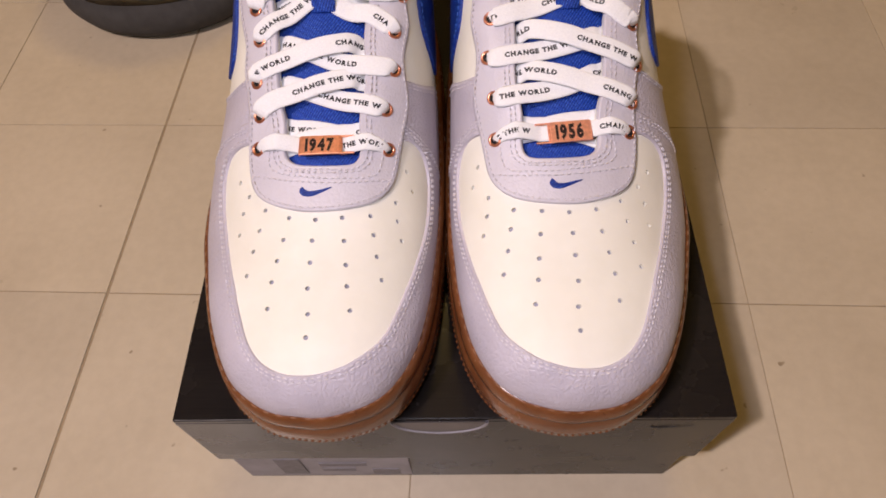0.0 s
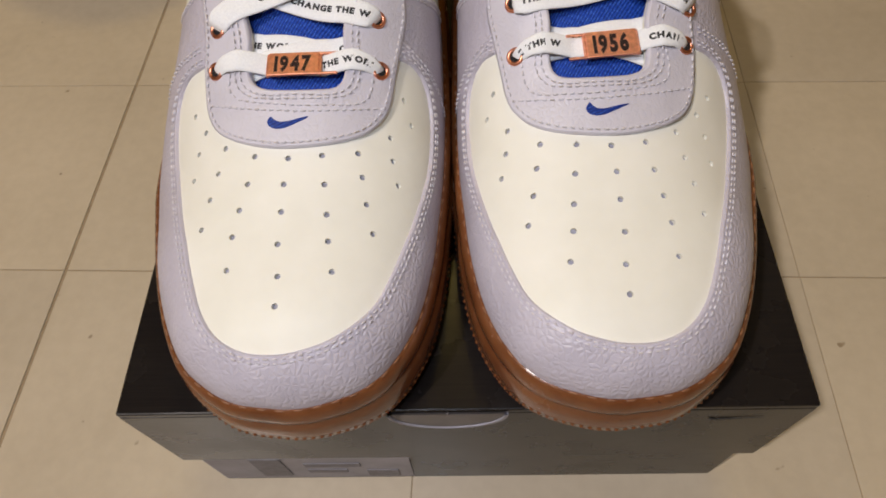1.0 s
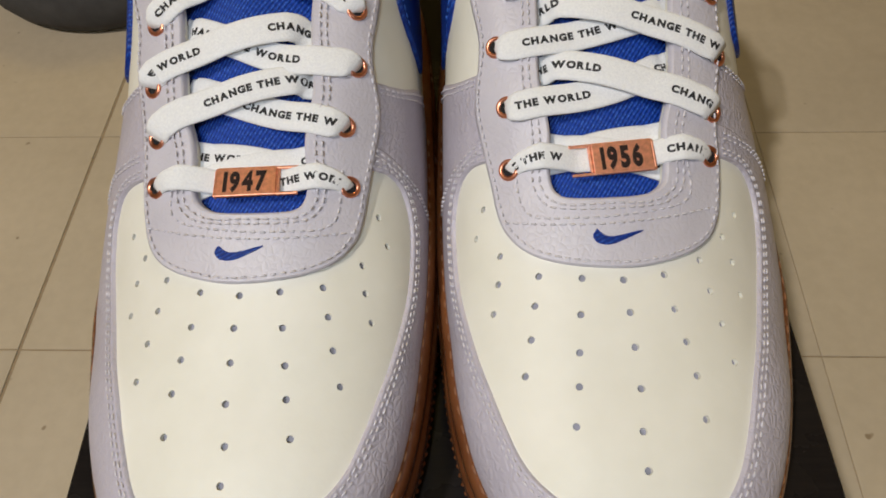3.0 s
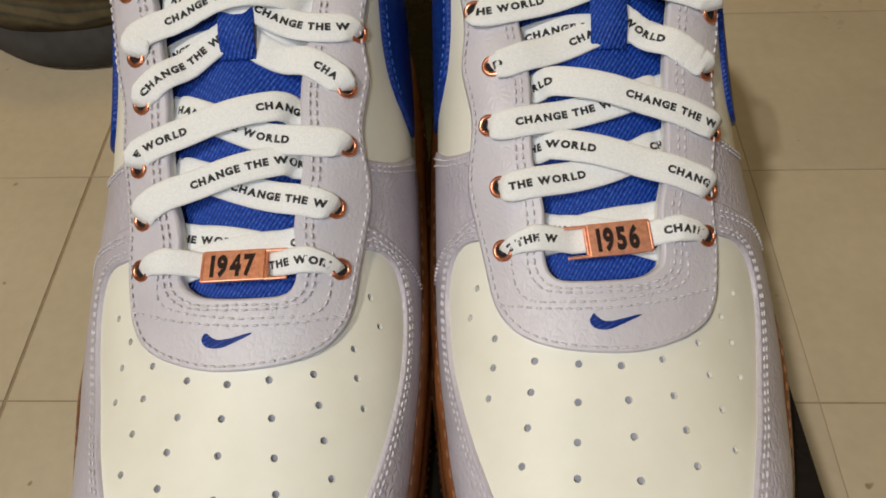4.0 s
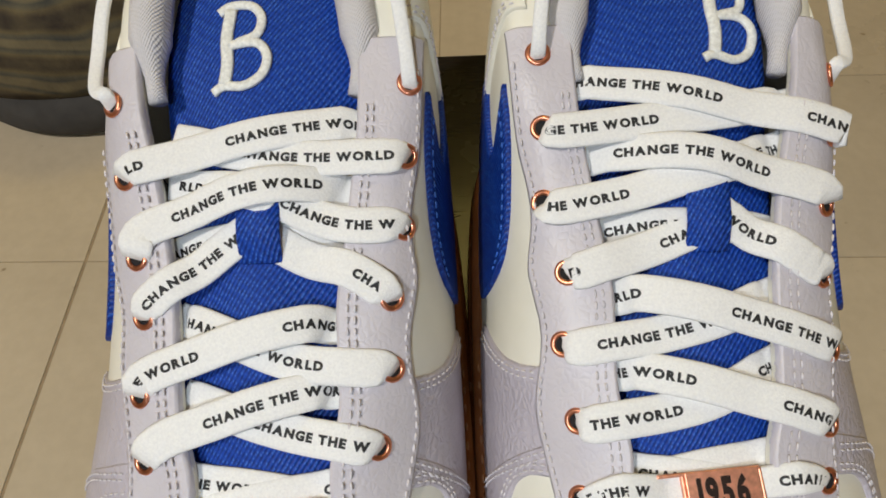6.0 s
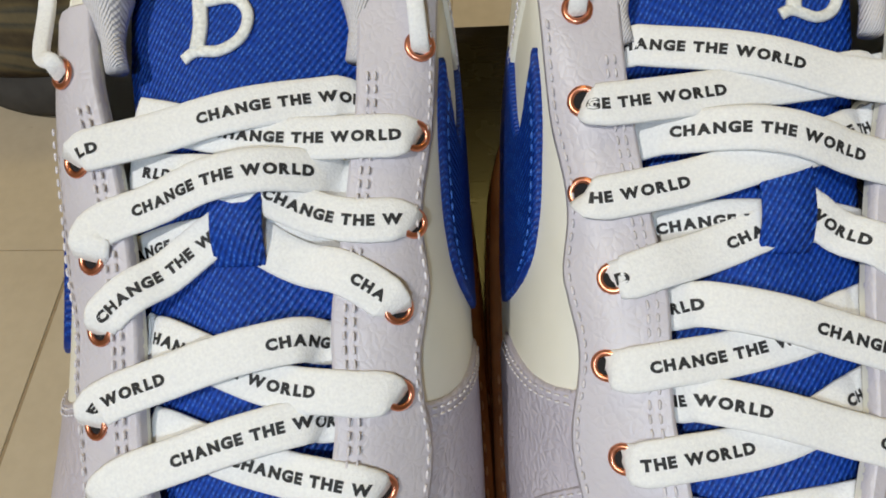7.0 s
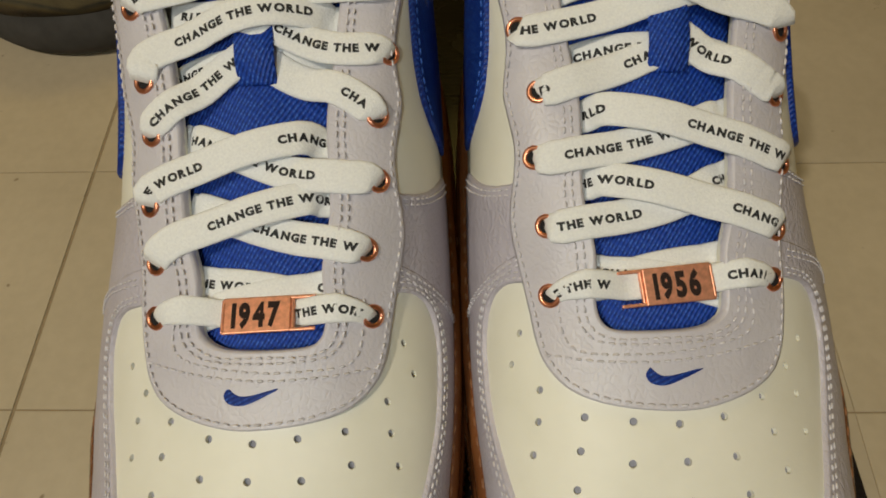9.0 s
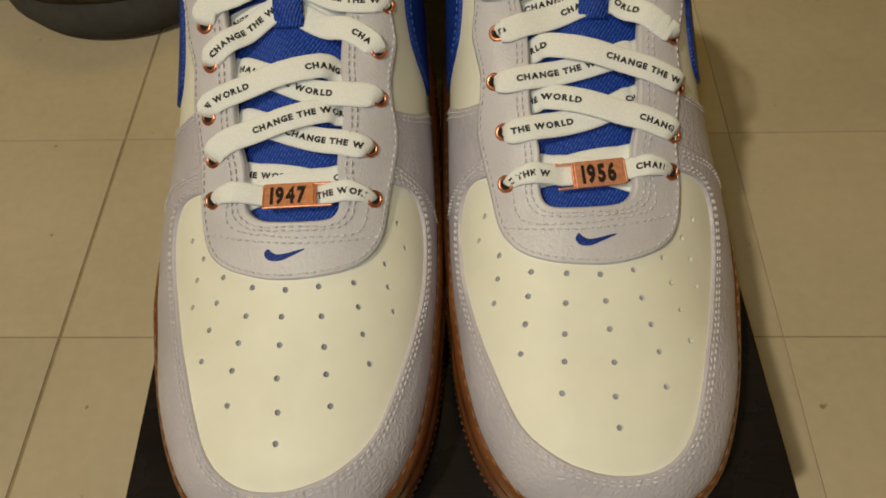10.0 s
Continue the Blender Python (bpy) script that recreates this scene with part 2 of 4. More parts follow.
CREST = eased([.02, .045, .055, .066, .078, .09, .1, .112, .13, .145, .16, .175, .19, .205, .23, .26, .3],
              [.1815, .1815, .1832, .1875, .1908, .1955, .2008, .2090, .2210, .2305, .2405, .2505, .2630, .2780, .300, .304, .304], .006)
OUTER = eased([.052, .07, .087, .115, .13, .15, .2], [2.35, 1.85, 1.66, 1.66, 1.72, 1.75, 2.2], .006)
INNER = eased([.052, .07, .09, .105, .13, .15, .19, .215], [2.35, 2.4, 2.4, 2.15, 2.4, 2.8, 3.1, 4.2], .006)


def crest(y):
    return np.interp(y, FINE, CREST)


def power(y, outer):
    """How square the section is; the outer side leans in more than the inner."""
    return np.where(outer, np.interp(y, FINE, OUTER), np.interp(y, FINE, INNER))


def spine(y):
    return np.interp(y, [.055, .11, .17, .255], [.0540, .0525, .0540, .056])


def polar_table(centre, near):
    pts = np.vstack([LATERAL, MEDIAL[::-1]])
    d = pts - centre
    keep = d[:, 1] < 1e-3 if near else d[:, 1] > -1e-3
    d = d[keep]
    ang = np.arctan2(d[:, 0], -d[:, 1] if near else d[:, 1])
    o = np.argsort(ang)
    return ang[o], np.hypot(d[:, 0], d[:, 1])[o]


TOE_ANG, TOE_R = polar_table(TOE, True)
HEEL_ANG, HEEL_R = polar_table(HEEL, False)


def reach(P):
    """How far each plan point lies from the spine (0) to the outline (1), and its foot on the spine."""
    P = np.atleast_2d(np.asarray(P, float))
    x, y = P[:, 0], P[:, 1]
    s = spine(y)
    lx = np.interp(y, LATERAL[5:-5, 1], LATERAL[5:-5, 0])
    mx = np.interp(y, MEDIAL[5:-5, 1], MEDIAL[5:-5, 0])
    r = np.where(x >= s, (x - s) / (lx - s), (s - x) / (s - mx))
    foot = np.stack([s, y], 1)
    for centre, sel, ang, R, sign in ((TOE, y < TOE[1], TOE_ANG, TOE_R, -1), (HEEL, y > HEEL[1], HEEL_ANG, HEEL_R, 1)):
        d = P - centre
        rr = np.hypot(d[:, 0], d[:, 1]) / np.interp(np.arctan2(d[:, 0], sign * d[:, 1]), ang, R)
        r = np.where(sel, rr, r)
        foot = np.where(sel[:, None], centre, foot)
    return r, foot


def levelled(z, y):
    """The lace panels lie flat beside the tongue instead of rising to the crest."""
    cap = np.interp(y, [.0, .088, .1, .112, .128, .1435, .158, .1735, .1885, .202, .25], [.26, .215, .2055, .2085, .2158, .2215, .2285, .2352, .2428, .2500, .272])
    k = 0.0035
    return -k * np.log(np.exp(-(z - .2) / k) + np.exp(-(cap - .2) / k)) + .2


def height(P):
    """Height of the upper over world plan points."""
    P = np.atleast_2d(np.asarray(P, float))
    r, _ = reach(P)
    p = power(P[:, 1], P[:, 0] >= spine(P[:, 1]))
    rc = np.clip(r, 0, 1)
    return levelled(FEATHER + (crest(P[:, 1]) - FEATHER) * np.maximum(0, 1 - rc ** p) ** (1 / p), P[:, 1])


def skin_raw(D):
    D = np.atleast_2d(np.asarray(D, float))
    rho, foot = reach(D)
    q = np.clip(rho, 0, 1)
    k = np.where(rho > 1e-6, np.sin(q * math.pi / 2) / np.maximum(rho, 1e-6), math.pi / 2)
    xy = foot + (D - foot) * k[:, None]
    r = np.sin(q * math.pi / 2)
    p = power(xy[:, 1], xy[:, 0] >= spine(xy[:, 1]))
    z = levelled(FEATHER + (crest(xy[:, 1]) - FEATHER) * np.maximum(0, 1 - r ** p) ** (1 / p), xy[:, 1]) - np.maximum(0, rho - 1) * 0.02
    return np.column_stack([xy, z])


def skin(D, off=0.0):
    """Points on the upper from its flattened pattern D, lifted by off along the normal."""
    D = np.atleast_2d(np.asarray(D, float))
    P = skin_raw(D)
    if np.all(np.asarray(off) == 0):
        return P
    e = 3e-4
    n = np.cross(skin_raw(D + (e, 0)) - skin_raw(D - (e, 0)), skin_raw(D + (0, e)) - skin_raw(D - (0, e)))
    n /= np.maximum(np.linalg.norm(n, axis=1), 1e-12)[:, None]
    n[n[:, 2] < -0.1] *= -1
    return P + n * np.reshape(off, (-1, 1))


def pattern(P):
    """The flattened pattern of world plan points."""
    r, foot = reach(P)
    r = np.clip(r, 1e-6, 1)
    return foot + (np.atleast_2d(P) - foot) * (2 / math.pi * np.arcsin(r) / r)[:, None]


def outline_pattern(lat_end, med_end, n=70):
    """The feather line, from medial round the toe to lateral."""
    m = MEDIAL[MEDIAL[:, 1] <= med_end][::-1]
    l = LATERAL[LATERAL[:, 1] <= lat_end][1:]
    return np.vstack([m, l])


def inside(P, poly):
    x, y = P[:, 0][:, None], P[:, 1][:, None]
    a, b = poly, np.roll(poly, -1, 0)
    cond = (a[:, 1] > y) != (b[:, 1] > y)
    with np.errstate(divide="ignore", invalid="ignore"):
        t = (b[:, 0] - a[:, 0]) * (y - a[:, 1]) / (b[:, 1] - a[:, 1]) + a[:, 0]
    return (np.sum(cond & (x < t), axis=1) % 2) == 1


def inset(poly, d):
    """Moves a closed line inwards."""
    a, b = np.roll(poly, 1, 0), np.roll(poly, -1, 0)
    t = b - a
    t /= np.maximum(np.linalg.norm(t, axis=1), 1e-9)[:, None]
    n = np.column_stack([-t[:, 1], t[:, 0]])
    area = np.sum(poly[:, 0] * np.roll(poly[:, 1], -1) - poly[:, 1] * np.roll(poly[:, 0], -1))
    return poly + n * (d if area > 0 else -d)


class Shoe:
    """One sneaker; its mirror makes the other foot."""

    def __init__(self, left, label):
        self.left = left
        self.root = new("sneaker")
        self.origin = np.array((-.003 + (-.0585 if left else .0585), .15, LID_TOP))
        self.root.location = self.origin
        tagged(self.root, label, "shoe", "pair of sneakers")

    def put(self, P):
        P = np.array(P, float).reshape(-1, 3)
        if self.left:
            P = P * (-1, 1, 1) + (-.0046, -.0018, 0)
        return P - self.origin

    def part(self, name, verts, faces, material, parent=None, label="", smooth=True, kind=""):
        faces = [tuple(f)[::-1] for f in faces] if self.left else faces
        ob = mesh_object(name, self.put(verts), faces, material, smooth)
        ob.parent = parent or self.root
        if label or kind:
            tagged(ob, label, kind=kind)
        return ob

    def panel(self, name, poly, off, material, step=0.003, holes=(), rim=0.0005, label="", base=-0.0004, parent=None):
        """A piece of leather: a flat pattern laid over the last, with its thickness and a rounded cut edge."""
        from mathutils.geometry import delaunay_2d_cdt
        poly = np.asarray(poly, float)
        poly = resample(np.vstack([poly, poly[:1]]), min(step, 0.0014))[:-1]
        inner = inset(poly, rim)
        loops = [inner] + [np.asarray(h) for h in holes]
        lo, hi = inner.min(0), inner.max(0)
        gx, gy = np.meshgrid(np.arange(lo[0] + step / 2, hi[0], step), np.arange(lo[1] + step / 2, hi[1], step))
        grid = np.column_stack([gx.ravel() + (np.arange(gx.size) % 2) * 1e-5, gy.ravel()])
        keep = inside(grid, inner)
        for h in loops[1:]:
            keep &= ~inside(grid, h)
        for h in loops:
            keep &= np.min(np.linalg.norm(grid[:, None] - h[None], axis=2), axis=1) > step * 0.35
        grid = grid[keep]
        pts, edges = [], []
        for h in loops:
            s = len(pts)
            pts += [Vector(p) for p in h]
            edges += [(s + i, s + (i + 1) % len(h)) for i in range(len(h))]
        pts += [Vector(p) for p in grid]
        v, _, f, *_ = delaunay_2d_cdt(pts, edges, [], 0, 1e-7)
        v = np.array([tuple(p) for p in v])
        cen = np.array([v[list(t)].mean(0) for t in f])
        ok = inside(cen, inner)
        for h in loops[1:]:
            ok &= ~inside(cen, h)
        tri = [t for t, k in zip(f, ok) if k]
        tri = [t if np.cross(v[t[1]] - v[t[0]], v[t[2]] - v[t[0]]) > 0 else (t[0], t[2], t[1]) for t in tri]
        top = skin(v, off)
        ccw = np.sum(inner[:, 0] * np.roll(inner[:, 1], -1) - inner[:, 1] * np.roll(inner[:, 0], -1)) > 0
        ring0, ring1, ring2 = skin(inner, off), skin(poly, off - rim * 0.75), skin(poly, base)
        n, k = len(v), len(poly)
        verts = np.vstack([top, ring0, ring1, ring2])
        faces = list(tri)
        for a in (0, 1):
            for i in range(k):
                j = (i + 1) % k
                q = (n + a * k + i, n + a * k + j, n + (a + 1) * k + j, n + (a + 1) * k + i)
                faces.append(q[::-1] if ccw else q)
        for h in holes:
            s = len(verts)
            verts = np.vstack([verts, skin(h, off), skin(h, off - 0.0016)])
            m = len(h)
            faces += [(s + i, s + (i + 1) % m, s + m + (i + 1) % m, s + m + i) for i in range(m)]
        return self.part(name, verts, faces, material, parent, label)

    def stitches(self, curve, off, length=0.0019, gap=0.0009, width=0.00032, material=None, name="stitching", label="", tilt=0.0):
        """A row of raised thread stitches along a line of the pattern, joined in one part."""
        P = skin(resample(curve, 0.0004), off)
        d = np.r_[0, np.cumsum(np.linalg.norm(np.diff(P, axis=0), axis=1))]
        rnd = random.Random(len(P))
        verts, faces, s = [], [], 0.0003
        while s + length < d[-1]:
            a, b = (np.array([np.interp(q, d, P[:, i]) for i in range(3)]) for q in (s, s + length * rnd.uniform(0.9, 1.05)))
            ax = b - a
            ln = np.linalg.norm(ax) + 1e-9
            ax /= ln
            i = min(len(P) - 2, int(np.searchsorted(d, s)))
            up = np.array((0.0, -0.35, 0.94))
            side = np.cross(ax, up)
            side /= np.linalg.norm(side) + 1e-9
            up = np.cross(side, ax)
            a, b = a + side * tilt, b - side * tilt
            base = len(verts)
            for q, w in ((0.0, 0.35), (0.22, 1.0), (0.78, 1.0), (1.0, 0.35)):
                c = a + (b - a) * q
                lift = 0.00016 * math.sin(math.pi * q) - 0.00010
                for k in range(6):
                    t = k * math.pi / 3
                    verts.append(c + side * math.cos(t) * width * w + up * (math.sin(t) * width * w * 0.8 + lift))
            for r in range(3):
                for k in range(6):
                    k2 = (k + 1) % 6
                    faces.append((base + r * 6 + k, base + r * 6 + k2, base + r * 6 + 6 + k2, base + r * 6 + 6 + k))
            faces += [tuple(base + k for k in range(5, -1, -1)), tuple(base + 18 + k for k in range(6))]
            s += length + gap
        if verts:
            return self.part(name, verts, faces, material or THREAD, None, label)
        return None


def sweep(path, frames, ring, closed=False):
    """Verts and faces of a ring (list of (side, up)) carried along a path; frames gives side and up vectors."""
    verts, faces, m = [], [], len(ring[0]) if isinstance(ring[0][0], (tuple, list)) else len(ring)
    for i, c in enumerate(path):
        rg = ring[i] if isinstance(ring[0][0], (tuple, list)) else ring
        s, u = frames[i]
        verts += [c + s * a + u * b for a, b in rg]
    n = len(path)
    for i in range(n if closed else n - 1):
        j = (i + 1) % n
        for k in range(m):
            k2 = (k + 1) % m
            faces.append((i * m + k, i * m + k2, j * m + k2, j * m + k))
    if not closed:
        faces += [tuple(range(m - 1, -1, -1)), tuple((n - 1) * m + k for k in range(m))]
    return verts, faces


# patterns of the upper's pieces, in the flattened plan of the right shoe
VAMP_EDGE = spline([(.0270, .1184), (.0215, .1205), (.0170, .1191), (.0143, .1126), (.0138, .1035), (.0151, .0860), (.0213, .0633), (.0276, .0466), (.0323, .0373),
                    (.0404, .0305), (.0472, .0275), (.0537, .0262), (.0613, .0268), (.0678, .0305), (.0718, .0363), (.0748, .0442), (.0779, .0542),
                    (.0834, .0763), (.0868, .0960), (.0870, .1092), (.0847, .1158), (.0809, .1179), (.0743, .1169)], 6)
STAY_OUT = spline([(.0190, .2170), (.0205, .2050), (.0222, .1930), (.0245, .1815), (.0250, .1735), (.0240, .1650), (.0247, .1591), (.0260, .1506), (.0258, .1444), (.0247, .1376),
                   (.0247, .1314), (.0263, .1215), (.0277, .1131), (.0292, .1032), (.0310, .0966), (.0348, .0902), (.0405, .0858), (.0479, .0834),
                   (.0562, .0832), (.0642, .0870), (.0698, .0925), (.0726, .0990), (.0736, .1062), (.0739, .1158), (.0736, .1245), (.0746, .1361),
                   (.0761, .1473), (.0758, .1580), (.0780, .1700), (.0792, .1820), (.0810, .1970), (.0820, .2170)], 6)
THROAT = spline([(.0345, .2170), (.0347, .2050), (.0352, .1940), (.0362, .1845), (.0375, .1720), (.0391, .1556), (.0388, .1401), (.0390, .1326), (.0405, .1209), (.0402, .1094),
                 (.0414, .1043), (.0442, .1023), (.0510, .1017), (.0569, .1024), (.0603, .1047), (.0616, .1084), (.0616, .1197), (.0633, .1300), (.0643, .1431),
                 (.0648, .1565), (.0660, .1680), (.0674, .1790), (.0692, .1895), (.0715, .2020), (.0730, .2170)], 6)
HOLE_PLAN = [(.0542, .0380), (.0426, .0460), (.0541, .0449), (.0658, .0468), (.0334, .0561), (.0439, .0529), (.0547, .0522), (.0651, .0544), (.0737, .0586),
             (.0351, .0656), (.0444, .0607), (.0543, .0615), (.0638, .0631), (.0720, .0692), (.0263, .0754), (.0362, .0747), (.0450, .0708), (.0539, .0708),
             (.0622, .0720), (.0703, .0785), (.0784, .0796), (.0280, .0833), (.0373, .0827), (.0456, .0807), (.0531, .0797), (.0608, .0815), (.0686, .0870),
             (.0772, .0890), (.0288, .0911), (.0749, .0955), (.0222, .0999), (.0790, .1034), (.0247, .1070)]


def tongue_top(x, y):
    """Height of the tongue."""
    z = np.interp(y, [.09, .104, .121, .149, .165, .18, .2, .22, .24, .25], [.1945, .1985, .2075, .2235, .2315, .2385, .2470, .2545, .2600, .2600])
    return z - np.interp(y, [.1, .13, .2, .22], [7.0, 14.0, 14.0, 6.0]) * (np.asarray(x) - .0515) ** 2


# ---- lettering ----
GLYPHS = {}


def glyph(ch, bold=0.03):
    """Triangles of one built-in letter, left at 0, cap height 1."""
    if (ch, bold) not in GLYPHS:
        cu = bpy.data.curves.new("glyph", "FONT")
        cu.body, cu.size, cu.offset, cu.resolution_u = ch, 1.0, bold, 3
        ob = new("glyph", cu)
        me = bpy.data.meshes.new_from_object(ob.evaluated_get(bpy.context.evaluated_depsgraph_get()))
        v = np.array([tuple(p.co) for p in me.vertices])[:, :2]
        f = [tuple(p.vertices) for p in me.polygons]
        bpy.data.objects.remove(ob)
        bpy.data.curves.remove(cu)
        bpy.data.meshes.remove(me)
        v[:, 0] -= v[:, 0].min()
        GLYPHS[ch, bold] = (v / 0.73, f)
    return GLYPHS[ch, bold]


def set_line(text, cap, stretch, gap, space, bold=0.03):
    """A line of letters laid flat: list of (start, end, verts, faces)."""
    bpy.context.view_layer.update()
    out, x = [], 0.0
    for ch in text:
        if ch == " ":
            x += space
            continue
        v, f = glyph(ch, bold)
        w = v * (cap * stretch, cap)
        out.append((x, x + w[:, 0].max(), w + (x, 0), f))
        x += w[:, 0].max() + gap
    return out, x


# ---- laces ----
LACE_W, LACE_T = 0.0092, 0.0014
WORDS, REPEAT = 0.0393, 0.0605


def ribbon(shoe, name, path, widths, lettering_start=None, blank=(), flip=False, label=""):
    """A flat woven lace along a path, with its printed words."""
    P = np.array(path, float)
    T = np.gradient(P, axis=0)
    T /= np.linalg.norm(T, axis=1)[:, None]
    up0 = np.array((0.0, -0.42, 0.91))
    frames, rings = [], []
    for t, w in zip(T, widths):
        side = np.cross(t, up0)
        side /= np.linalg.norm(side) + 1e-9
        frames.append((side, np.cross(side, t)))
        rg = []
        for k in range(12):
            a = 2 * math.pi * k / 12
            ca, sa = math.cos(a), math.sin(a)
            rg.append((math.copysign(abs(ca) ** 0.45, ca) * w / 2, math.copysign(abs(sa) ** 0.7, sa) * LACE_T / 2 * (1.0 + 0.5 * (1 - w / LACE_W))))
        rings.append(rg)
    verts, faces = sweep(P, frames, rings)
    ob = shoe.part(name, verts, faces, LACE, None, label)
    if lettering_start is not None:
        d = np.r_[0, np.cumsum(np.linalg.norm(np.diff(P, axis=0), axis=1))]
        L = d[-1]
        line, _ = set_line("CHANGE THE WORLD", 0.00215, 1.19, 0.00036, 0.0013, 0.062)
        fit = WORDS / line[-1][1]
        line = [(a * fit, b * fit, v * (fit, 1), f) for a, b, v, f in line]
        rev = shoe.left ^ flip
        for rep in range(-1, 3):
            for word in (line[:6], line[6:9], line[9:]):
                tv, tf = [], []
                for a, b, v, f in word:
                    s0 = lettering_start + rep * REPEAT + a
                    s1 = lettering_start + rep * REPEAT + b
                    if s0 < 0.0022 or s1 > L - 0.0022 or any(lo < s1 and s0 < hi for lo, hi in blank):
                        continue
                    base = len(tv)
                    for q in v:
                        s = lettering_start + rep * REPEAT + q[0]
                        across = q[1] - 0.00107
                        s_ = L - s if rev else s
                        i = min(len(P) - 2, max(0, int(np.searchsorted(d, s_)) - 1))
                        k = (s_ - d[i]) / max(d[i + 1] - d[i], 1e-9)
                        c = P[i] + (P[i + 1] - P[i]) * k
                        sd = frames[i][0] * (1 - k) + frames[i + 1][0] * k
                        up = frames[i][1] * (1 - k) + frames[i + 1][1] * k
                        sd = sd if sd[1] > 0 else -sd
                        tv.append(c + sd * across + up * (LACE_T / 2 + 0.00012))
                    tf += [tuple(base + i for i in t) for t in f]
                if tv:
                    shoe.part("printed_word", tv, tf, INK, ob, "black printed word on the lace", smooth=False)
    return ob


def eye_point(D, off=0.0022):
    return skin([D], off)[0]


LIP = skin(THROAT, 0.0)
_half = int(np.argmin(LIP[:, 1]))
MEDIAL_LIP, LATERAL_LIP = LIP[:_half][::-1], LIP[_half:]
MEDIAL_LIP, LATERAL_LIP = (q[np.argsort(q[:, 1])] for q in (MEDIAL_LIP, LATERAL_LIP))


def diagonal(shoe, start_eye, way, over, text=None, name="lace", tuck=True, clear=0.0016, hump=0.0, hump_x=.0535):
    """A lace out of an eyelet, over its eyestay, across the tongue by the plan points of way, and in under the other edge."""
    A = eye_point(start_eye)
    n = 56
    plan = resample(spline([A[:2], *way], 8), 0.0005)
    P = resample(np.column_stack([plan, np.zeros(len(plan))]), 0.0005)
    P = P[np.linspace(0, len(P) - 1, n).round().astype(int)]
    B = np.array((*P[-1, :2], height(P[-1:, :2])[0] - 0.0028))
    s = np.linspace(0, 1, n)
    P[:, 2] = A[2] + (B[2] - A[2]) * s
    lin = P[:, 2] + 0.0010 + 4 * s * (1 - s) * (0.0016 if over else 0.0003)
    medial_start = A[0] < B[0]
    d = (B - A)[:2] / np.linalg.norm((B - A)[:2])
    need, roof, far = [], [], []
    for q in (-0.5, -0.25, 0.0, 0.25, 0.5):
        # the lace has width: every strand of it must clear the edges
        Q = P[:, :2] + np.array((-d[1], d[0])) * LACE_W * q
        lift = (Q[:, 1] - P[:, 1]) * -0.42
        surf = height(Q) + lift
        me_x = np.interp(Q[:, 1], MEDIAL_LIP[:, 1], MEDIAL_LIP[:, 0])
        la_x = np.interp(Q[:, 1], LATERAL_LIP[:, 1], LATERAL_LIP[:, 0])
        own = Q[:, 0] - me_x if medial_start else la_x - Q[:, 0]
        far.append(la_x - Q[:, 0] if medial_start else Q[:, 0] - me_x)
        need.append(np.where(own < 0.0004, surf + 0.0030, tongue_top(Q[:, 0], Q[:, 1]) + lift + clear + hump * np.clip(1.6 - np.abs(Q[:, 0] - hump_x) / .008, 0, 1)))
        roof.append(np.where(far[-1] < 0.0055, surf - 0.0028 + np.clip(far[-1], 0, 0.0055) * 1.25, 9.0))
    z = np.maximum(lin, np.max(need, axis=0))
    z = np.max([z[np.clip(np.arange(n) + q, 0, n - 1)] for q in ((-2, -1, 0, 1, 2) if over else (-1, 0, 1))], axis=0)
    for _ in range(3):
        z = np.convolve(np.pad(z, 4, mode="edge"), np.ones(9) / 9, "valid")
    # slips under the far edge
    if tuck:
        z = np.minimum(z, np.min(roof, axis=0))
        z = np.convolve(np.pad(z, 1, mode="edge"), np.ones(3) / 3, "valid")
    z[:4] += np.array((-0.0030, -0.0012, -0.0003, 0.0))
    P[:, 2] = z
    w = np.interp(s, [0, 0.03, 0.08, 0.9, 1], [0.0076 if over else 0.0060, 0.0088 if over else 0.0080, LACE_W, LACE_W, LACE_W * 0.95])
    return ribbon(shoe, name, P, w, text, (), not medial_start)


def throat_point(y, medial, drop=0.0048):
    side = THROAT[:len(THROAT) // 2] if medial else THROAT[len(THROAT) // 2:]
    o = np.argsort(side[:, 1])
    x = np.interp(y, side[o, 1], side[o, 0]) + (-0.003 if medial else 0.003)
    return skin([(x, y)], 0.002)[0] - (0, 0, drop)


def torus(centre, normal, R, r, n=20, m=8):
    nz = np.array(normal) / np.linalg.norm(normal)
    ax = np.cross(nz, (0, 1, 0.2))
    ax /= np.linalg.norm(ax)
    ay = np.cross(nz, ax)
    verts, faces = [], []
    for i in range(n):
        a = 2 * math.pi * i / n
        d = ax * math.cos(a) + ay * math.sin(a)
        for k in range(m):
            b = 2 * math.pi * k / m
            verts.append(np.array(centre) + d * (R + r * math.cos(b)) + nz * r * 0.8 * math.sin(b))
    for i in range(n):
        for k in range(m):
            i2, k2 = (i + 1) % n, (k + 1) % m
            faces.append((i * m + k, i2 * m + k, i2 * m + k2, i * m + k2))
    return verts, faces


